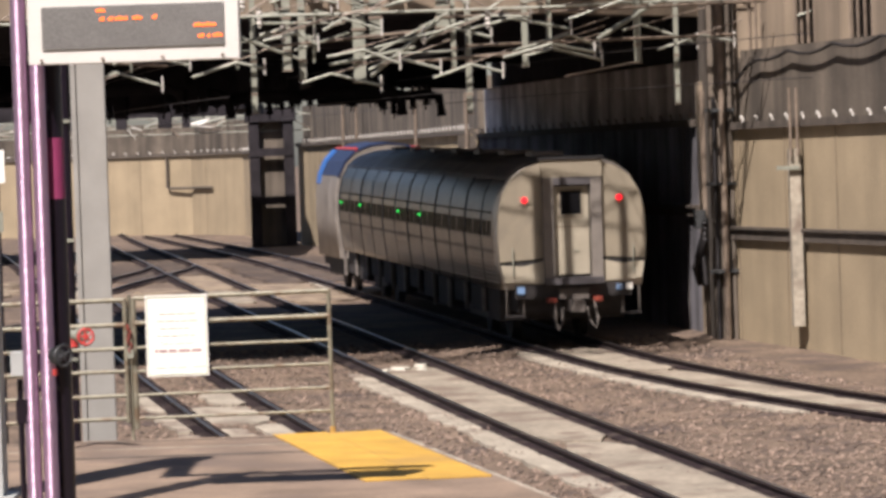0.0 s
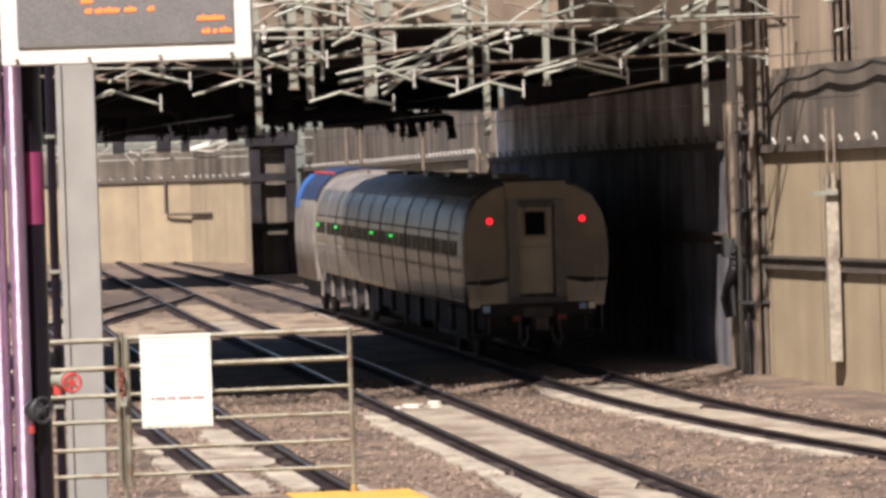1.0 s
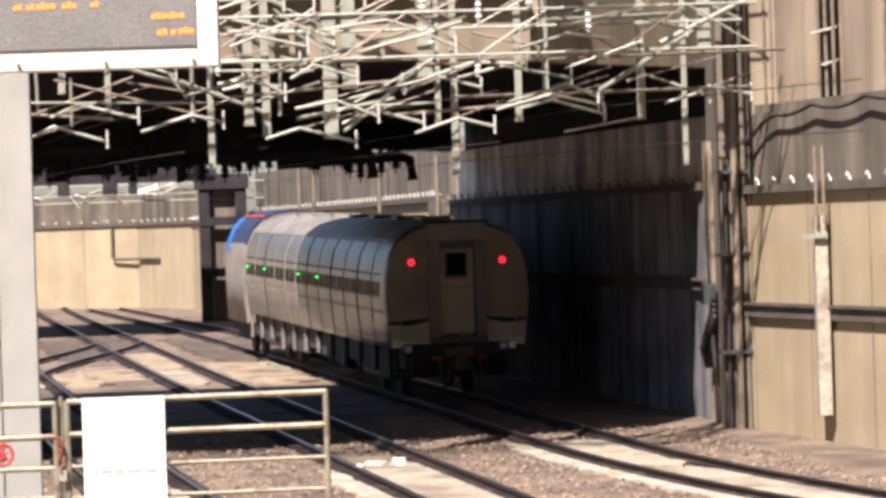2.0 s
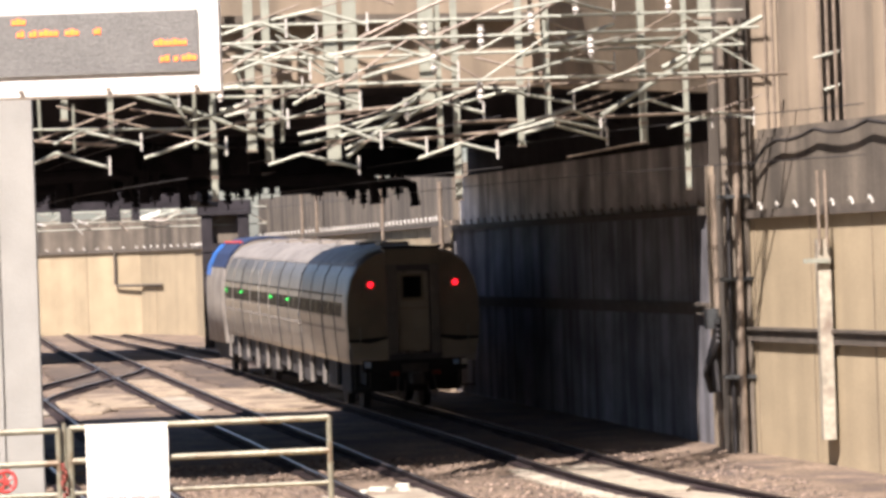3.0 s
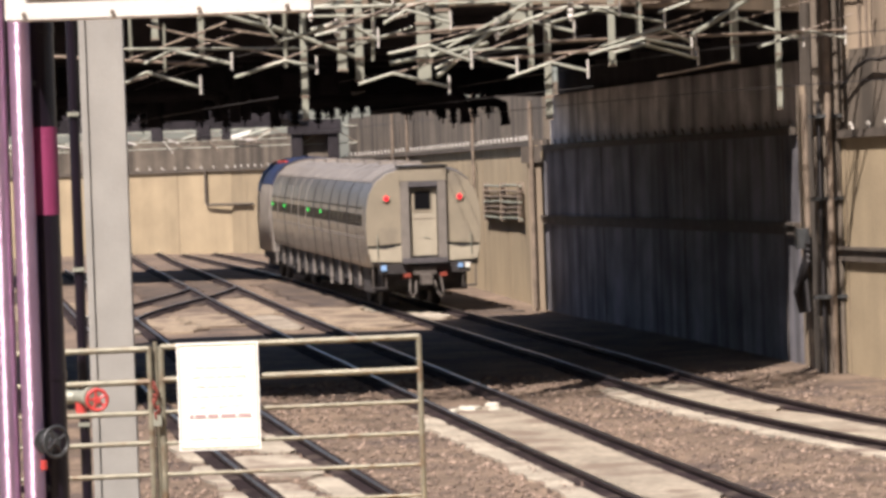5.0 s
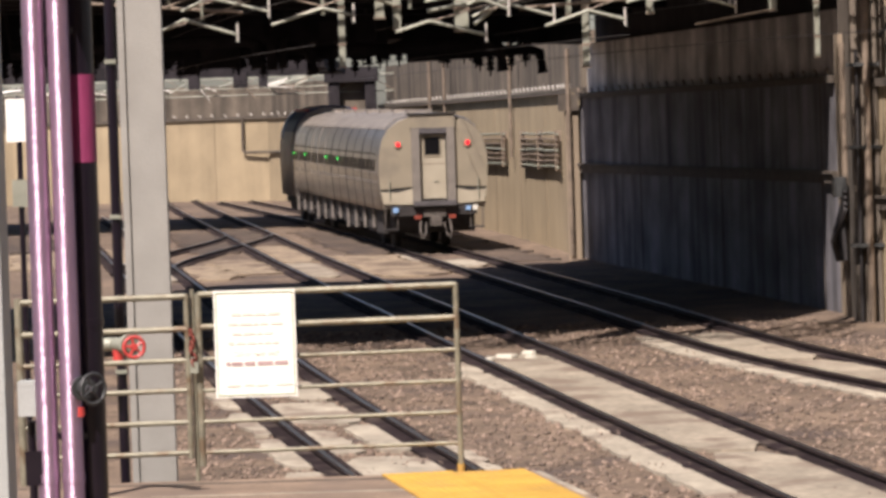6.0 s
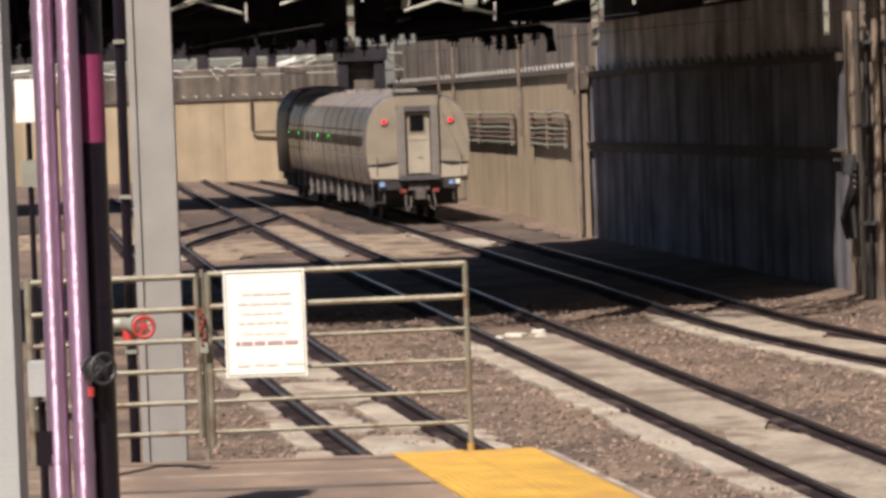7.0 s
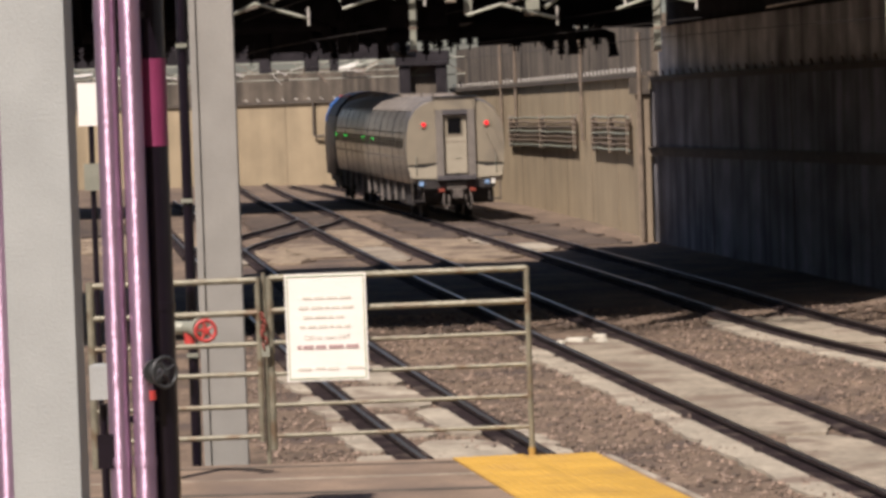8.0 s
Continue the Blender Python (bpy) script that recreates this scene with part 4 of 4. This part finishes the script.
# standpipes
def hand_wheel(centre, axis, across, radius, r, spokes, owner, mat, label):
    bm = bmesh.new()
    c, a, s = Vector(centre), Vector(axis).normalized(), Vector(across).normalized()
    ring(bm, c, a, radius, r, 26, 8)
    for k in range(spokes):
        t = k * math.tau / spokes + 0.5
        rod(bm, c, c + (s * math.cos(t) + Vector((0, 0, 1)) * math.sin(t)) * radius, r * 0.8, 6)
    rod(bm, c - a * 0.05, c + a * 0.02, r * 1.9, 12)
    return part("hand_wheel", bm, mat, owner, label)


NEARER = Matrix.Translation((0, 0, 4.05 * 0.16)) @ Matrix.Scale(0.84, 4)
pipe = thing("standpipe", "black standpipe with a pink band and hand wheel", "pipe", "standpipes", at=NEARER)
rodpart("riser", (-2.717, 22.7, 1.002), (-2.717, 22.7, 5.9), 0.097, PIPEDARK, pipe, 40)
rodpart("band", (-2.717, 22.7, 3.88), (-2.717, 22.7, 4.44), 0.0985, PINK, pipe, 40, "pink painted band")
bm = bmesh.new()
rod(bm, (-2.80, 22.58, 2.45), (-2.685, 22.42, 2.45), 0.057, 18)
rod(bm, (-2.745, 22.50, 2.45), (-2.73, 22.478, 2.45), 0.08, 18)
rod(bm, (-2.70, 22.44, 2.45), (-2.65, 22.36, 2.45), 0.028, 12)
part("valve", bm, IRON, pipe, "dark iron valve body")
hand_wheel((-2.655, 22.34, 2.455), (0.7, -0.71, 0), (0.71, 0.7, 0), 0.095, 0.012, 4, pipe, IRON, "dark iron hand wheel")
for z in (2.83, 5.04):
    rodpart("coupling", (-2.717, 22.7, z), (-2.717, 22.7, z + 0.05), 0.103, PIPEDARK, pipe, 32)
rodpart("tag", (-2.76, 22.5, 2.27), (-2.76, 22.5, 2.33), 0.028, RED, pipe, 8, "small red tag")
for x, y, z0, top in ((-2.98, 22.55, 1.002, 5.9), (-2.82, 22.53, 1.002, 5.9), (-3.345, 20.35, PZ, 6.05)):
    riser = thing("standpipe", "slim shiny mauve standpipe", "pipe", "standpipes", at=NEARER if z0 < PZ else None)
    rodpart("riser", (x, y, z0), (x, y, top), 0.07, PIPEMAUVE, riser, 36)
    for z in (2.12, 4.7):
        boxpart("bracket", (x - 0.085, x + 0.085, y + 0.045, y + 0.10, z, z + 0.04), IRON, riser)
    rodpart("coupling", (x, y, 1.85), (x, y, 1.91), 0.0745, PIPEMAUVE, riser, 28)
wb = thing("control_box", "small pale metal box beside the pipes", "box", at=NEARER)
boxpart("case", (-3.175, -3.04, 22.64, 22.83, 2.27, 2.49), POSTPAINT, wb, bevel=0.01)
rodpart("stem", (-3.11, 22.77, 1.002), (-3.11, 22.77, 2.23), 0.028, PIPEDARK, wb)
text("1", 0.18, -3.02, 22.485, 1.88, WHITE, wb)
boxpart("marker_plate", (-3.12, -2.99, 22.488, 22.495, 1.84, 2.06), PIPEDARK, wb, "dark marker plate")

sign = thing("pole_sign", "small pale sign on a slim dark pole", "sign")
rodpart("pole", (-3.61, 26.33, -0.66), (-3.61, 26.33, 4.36), 0.022, PIPEDARK, sign, 10)
boxpart("plate", (-3.70, -3.53, 26.295, 26.305, 4.02, 4.34), PAPER, sign, "pale blank sign plate", 0.004)
boxpart("lower_plate", (-3.67, -3.56, 26.29, 26.305, 3.54, 3.74), GALV, sign, "grey lower plate", 0.004)

red = thing("hose_valve", "red-wheeled hose valve on the fence line", "valve")
rodpart("body", (-2.80, 24.9, 2.58), (-2.66, 24.75, 2.58), 0.05, GALV, red, 16)
rodpart("flange", (-2.70, 24.79, 2.58), (-2.675, 24.76, 2.58), 0.075, GALV, red, 16)
rodpart("outlet", (-2.77, 24.87, 2.56), (-2.77, 24.87, 2.47), 0.04, RED, red, 14, "red hose outlet")
hand_wheel((-2.635, 24.66, 2.57), (0.3, -0.95, 0), (0.95, 0.3, 0), 0.072, 0.013, 5, red, RED, "red hand wheel")
rodpart("inlet", (-2.79, 24.9, 2.58), (-3.03, 24.95, 2.58), 0.05, GALV, red, 14)
rodpart("pipe", (-3.03, 24.95, PZ), (-3.03, 24.95, 2.66), 0.05, PIPEDARK, red, 16)

# canopy post close to the pipes and the hanging train display
post = thing("canopy_post", "broad pale grey painted canopy post", "post")
boxpart("shaft", (-3.29, -2.905, 20.2, 20.55, PZ, 6.1), POSTPAINT, post, bevel=0.05)
boxpart("base_plate", (-3.39, -2.81, 20.1, 20.65, PZ, PZ + 0.03), POSTPAINT, post)

boxpart("arm", (-3.2, -3.0, 18.55, 20.35, 6.0, 6.1), POSTPAINT, post, "", 0.02)
boxpart("arm", (-3.2, -0.9, 18.55, 18.72, 5.98, 6.08), POSTPAINT, post, "", 0.02)

led = thing("departure_display", "hanging display in a white case, amber letters", "display", at=Matrix.Translation((-0.016, 0.372, 0.301)) @ Matrix.Scale(0.93, 4))
boxpart("case", (-2.545, -0.835, 19.5, 19.78, 4.977, 5.57), WHITE, led, bevel=0.025)
boxpart("screen", (-2.43, -0.952, 19.485, 19.5, 5.09, 5.435), LEDFACE, led, "grey matrix screen")
for x in (-2.44, -1.945, -1.46, -0.97):
    rodpart("screw", (x, 19.495, 5.005), (x, 19.48, 5.005), 0.013, GALVOLD, led, 8)
for x in (-2.2, -1.2):
    rodpart("hanger", (x, 19.64, 5.55), (x, 19.64, 6.16), 0.03, COLUMN, led)
# groups of lit letters: left end, width, height above the lower edge of the case
for x, w, h in ((-1.985, 0.08, 0.405), (-1.96, 0.045, 0.335), (-1.89, 0.045, 0.335), (-1.835, 0.11, 0.338), (-1.69, 0.08, 0.338), (-1.53, 0.04, 0.34),
                (-1.195, 0.185, 0.265), (-1.165, 0.055, 0.175), (-1.09, 0.03, 0.175), (-1.045, 0.085, 0.178)):
    n = max(1, round(w / 0.026))
    for k in range(n):
        boxpart("amber_letters", (x + w * k / n, x + w * (k + 0.78) / n, 19.480, 19.485, 4.977 + h, 4.977 + h + 0.024 + 0.008 * (k * 7 % 3 == 1)), AMBER, led)


# ---- the train ----
def section(zlo, n=9):
    """Half-round car body section from sill to roof, left to right."""
    side = [(-1.46, zlo), (-1.52, 1.75), (-1.555, 2.3), (-1.53, 2.8), (-1.44, 3.25), (-1.25, 3.6), (-0.95, 3.83), (-0.5, 3.96), (0, 4.0)]
    side = [(x * 1.05, z) for x, z in side]
    return side + [(-x, z) for x, z in side[-2::-1]]


CAR_L = 26.0
coach = thing("railway_coach", "stainless steel passenger coach with red tail lights", "railway coach")
E0 = 0.34
bm = bmesh.new()
SEC = section(1.22)
loft(bm, [[(x * k, y, 1.22 + (z - 1.22) * kz) for x, z in SEC] for y, k, kz in ((0.10, 0.965, 0.975), (0.20, 0.99, 0.992), (E0, 1, 1), (CAR_L - 0.3, 1, 1), (CAR_L, 0.96, 0.97))])
for f in bm.faces:
    f.smooth = len(f.verts) == 4
body = part("body", bm, STEELCAR, coach)
# grimy roof skin
ROOF = [(-1.365, 3.545), (-1.318, 3.615), (-1.003, 3.845), (-0.5, 3.975), (0, 4.015), (0.5, 3.975), (1.003, 3.845), (1.318, 3.615), (1.365, 3.545)]
bm = bmesh.new()
loft(bm, [[(x, y, z) for x, z in ROOF] + [(x * 0.97, y, z - 0.03) for x, z in ROOF[::-1]] for y in (E0 + 0.05, CAR_L - 0.35)])
part("roof", bm, ROOFCAR, coach, "grimy ribbed roof")


def side_x(z):
    for (xa, za), (xb, zb) in zip(SEC[:8], SEC[1:9]):
        if za <= z <= zb:
            return xa + (xb - xa) * (z - za) / (zb - za)
    return SEC[0][0]


PITCH = 2.14
for k in range(12):
    y = 1.95 + PITCH * k
    # dark seam round the body between the window groups
    bm = bmesh.new()
    o = [(x * 1.006, z + (0.012 if abs(x) < 1 else 0)) for x, z in SEC]
    loft(bm, [[(x, yy, z) for x, z in o] + [(x * 0.985, yy, z - 0.02) for x, z in o[::-1]] for yy in (y - 0.035 - 0.055 * (k % 2), y + 0.035 + 0.055 * (k % 2))])
    part("body_seam", bm, SEAM if k < 6 or k == 9 else ENDPOST, coach)
for side in (-1, 1):
    for k in range(12):
        y0 = 2.07 + PITCH * (k - 1)
        for ya, yb in (((y0, y0 + 0.93), (y0 + 1.01, y0 + 1.88)) if k else ((0.72, 1.22), (1.29, 1.82))):
            if yb > CAR_L - 0.6:
                continue
            bm = bmesh.new()
            xa, xb = side_x(2.34) - 0.006, side_x(2.86) - 0.006
            loft(bm, [[(side * -xa, y, 2.34), (side * -xb, y, 2.86), (side * -(xb + 0.04), y, 2.86), (side * -(xa + 0.04), y, 2.34)] for y in (ya, yb)])
            part("window", bm, GLASSDARK, coach)
    for z, h, m, nm in ((2.14, 0.045, STEELCAR, "stripe"), (1.98, 0.08, ROOFCAR, "stripe"), (2.30, 0.03, ROOFCAR, "window_rail"), (2.88, 0.03, STEELCAR, "window_rail")):
        bm = bmesh.new()
        xa, xb = side_x(z) - 0.005, side_x(z + h) - 0.005
        loft(bm, [[(side * -xa, y, z), (side * -xb, y, z + h), (side * -(xb + 0.02), y, z + h), (side * -(xa + 0.02), y, z)] for y in (E0, CAR_L - 0.3)])
        part(nm, bm, m, coach)
    for k in range(6):
        z = 1.36 + 0.09 * k
        rodpart("corrugation", (side * -(side_x(z)), E0 + 0.05, z), (side * -(side_x(z)), CAR_L - 0.35, z), 0.014, STEELCAR, coach, 5)
for d in (10.6, 14.1, 21.1, 25.0):
    ob = boxpart("indicator_light", (-1.655, -1.625, d - 0.12, d + 0.12, 2.55, 2.60), GREEN, coach, "glowing green indicator")

# end wall
def end_panel(name, pts, y0, y1, mat, label="", bevel=0.0):
    bm = bmesh.new()
    loft(bm, [[(x, y, z) for x, z in pts] for y in (y0, y1)])
    return part(name, bm, mat, coach, label, bevel)


for s in (-1, 1):
    outer = [(-0.62, 1.30), (-1.42, 1.30), (-1.49, 1.75), (-1.52, 2.3), (-1.50, 2.8), (-1.41, 3.22), (-1.22, 3.55), (-0.93, 3.77), (-0.62, 3.88)]
    outer = [(x * 1.05 if x < -0.7 else x, z) for x, z in outer]
    upper = [(-0.62, 1.86)] + [(-1.565, 1.80)] + outer[3:]
    lower = [(-0.62, 1.34), (-1.47, 1.38), (-1.555, 1.74), (-1.06, 1.70), (-0.62, 1.80)]
    end_panel("end_panel", [(s * -x, z) for x, z in upper], 0.02, 0.12, STEELEND, "sunlit cream-grey steel end panel", 0.02)
    end_panel("lower_panel", [(s * -x, z) for x, z in lower], 0.0, 0.12, LOWEREND, "pale lower corner panel", 0.015)
    end_panel("panel_gap", [(s * -x, z) for x, z in ((-0.62, 1.79), (-1.06, 1.69), (-1.555, 1.73), (-1.56, 1.81), (-0.62, 1.87))], 0.05, 0.12, SEAM)
    end_panel("door_post", [(s * x, z) for x, z in ((0.40, 1.40), (0.63, 1.30), (0.63, 3.54), (0.40, 3.54))], -0.10, 0.14, ENDPOST, "grey buffer post beside the door", 0.02)
    rodpart("tail_light", (s * 1.02, -0.04, 3.10), (s * 1.02, 0.03, 3.10), 0.068, TAIL, coach, 20, "lit red tail light", 0.06)
    rodpart("tail_light_rim", (s * 1.02, -0.015, 3.10), (s * 1.02, 0.03, 3.10), 0.12, STEELEND, coach, 20)
    rodpart("grab_rail", (s * 1.30, -0.04, 1.5), (s * 1.30, -0.04, 2.1), 0.014, GALV, coach, 6)
    boxpart("step", (s * 1.25 - 0.2, s * 1.25 + 0.2, 0.0, 0.3, 0.62, 0.66), UNDER, coach)
    for x in (1.07, 1.43):
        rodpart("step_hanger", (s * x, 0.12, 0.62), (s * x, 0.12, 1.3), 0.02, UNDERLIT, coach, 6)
    bm = bmesh.new()
    path_rod(bm, [(s * 0.42, -0.05, 0.95), (s * 0.46, -0.22, 0.55), (s * 0.40, -0.28, 0.36), (s * 0.30, -0.20, 0.5), (s * 0.26, -0.05, 0.8)], 0.03, 8)
    part("brake_hose", bm, UNDERLIT, coach, "looped brake hose")
    boxpart("coupling_head", (s * 0.50 - 0.09, s * 0.50 + 0.09, -0.16, 0.1, 0.92, 1.02), ORANGE, coach, "orange-red cable coupling", 0.03)
boxpart("left_lens", (-1.22, -1.06, -0.03, 0.05, 1.12, 1.27), LENSBLUE, coach, "unlit bluish lens standing in for a reflection", 0.03)
boxpart("right_lens", (1.12, 1.26, -0.03, 0.05, 1.14, 1.28), LENSWARM, coach, "unlit warm lens standing in for a reflection", 0.03)
boxpart("right_lens", (0.92, 1.06, -0.02, 0.05, 1.14, 1.26), LENSBLUE, coach, "unlit bluish lens in place of a reflection", 0.03)
boxpart("door_header", (-0.63, 0.63, -0.09, 0.14, 3.40, 3.55), FRAMEDARK, coach, "", 0.03)
boxpart("roof_hood", (-0.66, 0.66, -0.06, 0.3, 3.555, 3.93), STEELEND, coach, "", 0.04)
boxpart("hood_lip", (-0.70, 0.70, -0.10, 0.3, 3.935, 3.99), SEAM, coach)
boxpart("door_sill", (-0.63, 0.63, -0.16, 0.14, 1.30, 1.44), FRAMEDARK, coach, "", 0.02)
boxpart("door_recess", (-0.41, 0.41, 0.10, 0.14, 1.44, 3.46), SEAM, coach)
door = boxpart("door", (-0.37, 0.37, 0.05, 0.10, 1.50, 3.36), LOWEREND, coach, "pale steel end door", 0.015)
boxpart("window_frame", (-0.29, 0.27, 0.035, 0.05, 2.70, 3.33), STEELEND, door, "pale frame round the door window", 0.012)
boxpart("door_window", (-0.23, 0.21, 0.028, 0.04, 2.77, 3.27), GLASSDARK, door, "dark door window", 0.0)
boxpart("door_handle", (0.0, 0.16, 0.03, 0.05, 1.98, 2.0), GALV, door)
boxpart("kick_line", (-0.35, 0.35, 0.045, 0.05, 2.5, 2.52), GALVOLD, door)
boxpart("buffer_beam", (-1.25, 1.25, 0.02, 0.3, 1.02, 1.30), UNDER, coach, "", 0.03)
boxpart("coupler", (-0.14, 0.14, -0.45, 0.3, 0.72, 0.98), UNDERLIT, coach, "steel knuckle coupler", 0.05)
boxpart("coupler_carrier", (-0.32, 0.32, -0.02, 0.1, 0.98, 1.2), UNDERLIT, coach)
boxpart("underframe", (-1.15, 1.15, 0.3, CAR_L - 0.3, 0.72, 1.22), UNDER, coach)
for k in range(11):
    y = 1.3 + 2.3 * k
    boxpart("equipment_box", (-1.36, 1.36, y, y + 1.5, 0.48 + 0.1 * (k % 3), 1.2), UNDER, coach, "", 0.03)
    boxpart("side_strut", (-1.45, -1.38, y + 1.75, y + 1.75 + 0.09 + 0.05 * (k % 3), 0.62 - 0.07 * (k % 4), 1.24), STRUT, coach)
for y in (3.2, 5.8, CAR_L - 5.8, CAR_L - 3.2):
    for s in (-1, 1):
        wh = bmesh.new()
        rod(wh, (s * 0.70, y, 0.46), (s * 0.84, y, 0.46), 0.46, 28)
        rod(wh, (s * 0.66, y, 0.46), (s * 0.70, y, 0.46), 0.49, 28)
        part("wheel", wh, UNDER, coach, "dark steel wheel")
    rodpart("axle", (-0.7, y, 0.46), (0.7, y, 0.46), 0.08, UNDER, coach, 10)
for yc in (4.5, CAR_L - 4.5):
    for s in (-1, 1):
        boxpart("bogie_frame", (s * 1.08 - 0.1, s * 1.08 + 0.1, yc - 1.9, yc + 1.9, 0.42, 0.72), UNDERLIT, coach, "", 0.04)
for k in range(7):
    boxpart("roof_vent", (-0.35, 0.35, 2.5 + 3.4 * k, 3.3 + 3.4 * k, 3.98, 4.08), ROOFCAR, coach, "", 0.03)

loco = thing("locomotive", "grey locomotive with a blue cab and red stripe", "locomotive")
L = 4.9
bm = bmesh.new()
LS = [(-1.50, 1.0), (-1.55, 2.2), (-1.53, 2.9), (-1.44, 3.35), (-1.25, 3.75), (-0.95, 4.05), (-0.5, 4.22), (0, 4.27)]
LS = LS + [(-x, z) for x, z in LS[-2::-1]]
loft(bm, [[(x * k, y, z) for x, z in LS] for y, k in ((0, 0.97), (0.2, 1), (L - 0.5, 1), (L, 0.93))])
for f in bm.faces:
    f.smooth = len(f.verts) == 4
part("body", bm, ROOFCAR, loco)
bm = bmesh.new()
for y0, y1 in ((-0.02, 4.4),):
    top = [(x * 1.008, z + 0.01) for x, z in LS[3:-3]]
    loft(bm, [[(x, y, z) for x, z in top] + [(x * 0.97, y, z - 0.05) for x, z in top[::-1]] for y in (y0, y1)])
part("roof", bm, NAVY, loco, "dark blue roof")
for s in (-1, 1):
    end_bm = bmesh.new()
    loft(end_bm, [[(s * 1.51, y, 3.1), (s * 1.46, y, 3.38), (s * 1.28, y, 3.78), (s * 1.0, y, 4.08), (s * 0.93, y, 4.02), (s * 1.22, y, 3.7), (s * 1.40, y, 3.33), (s * 1.44, y, 3.1)] for y in (3.6, L - 0.45)])
    part("cab_side", end_bm, BLUE, loco, "bright blue cab side")
    bm = bmesh.new()
    rod(bm, (s * 0.88, 0, 4.11), (s * 0.88, L - 0.6, 4.11), 0.05, 8)
    part("stripe", bm, REDSTRIPE, loco, "red roof stripe")
    for y in (1.2, 3.5):
        w = bmesh.new()
        rod(w, (s * 0.70, y, 0.5), (s * 0.85, y, 0.5), 0.5, 24)
        part("wheel", w, UNDER, loco)
    boxpart("bogie_frame", (s * 1.1 - 0.1, s * 1.1 + 0.1, 0.6, L - 0.6, 0.45, 0.8), UNDER, loco)
boxpart("underframe", (-1.3, 1.3, 0.2, L - 0.2, 0.7, 1.05), UNDER, loco)
boxpart("coupler", (-0.12, 0.12, -0.9, 0.2, 0.75, 0.95), UNDER, loco)


# ---- what moves ----
def on_track(y):
    """The pose of a vehicle's end at y, heading along the train's track."""
    h = math.atan2(track_c(y + 8) - track_c(y), 8.0)
    return pose(track_c(y), y, rail_z(y), 0.75 if y < 100 else 0.4, 0, -math.degrees(h))


def motions():
    times = [(0.0, 66.9), (0.5, 70.0), (1.0, 73.1), (1.5, 75.8), (3.0, 84.7), (3.5, 88.4), (4.0, 91.8), (4.5, 95.0), (5.0, 97.9), (6.5, 106.0), (7.0, 108.8), (7.5, 111.8), (8.0, 114.8)]
    walk(coach, [(t, on_track(y)) for t, y in times])
    walk(loco, [(t, on_track(y + CAR_L + 0.7)) for t, y in times])


motions()
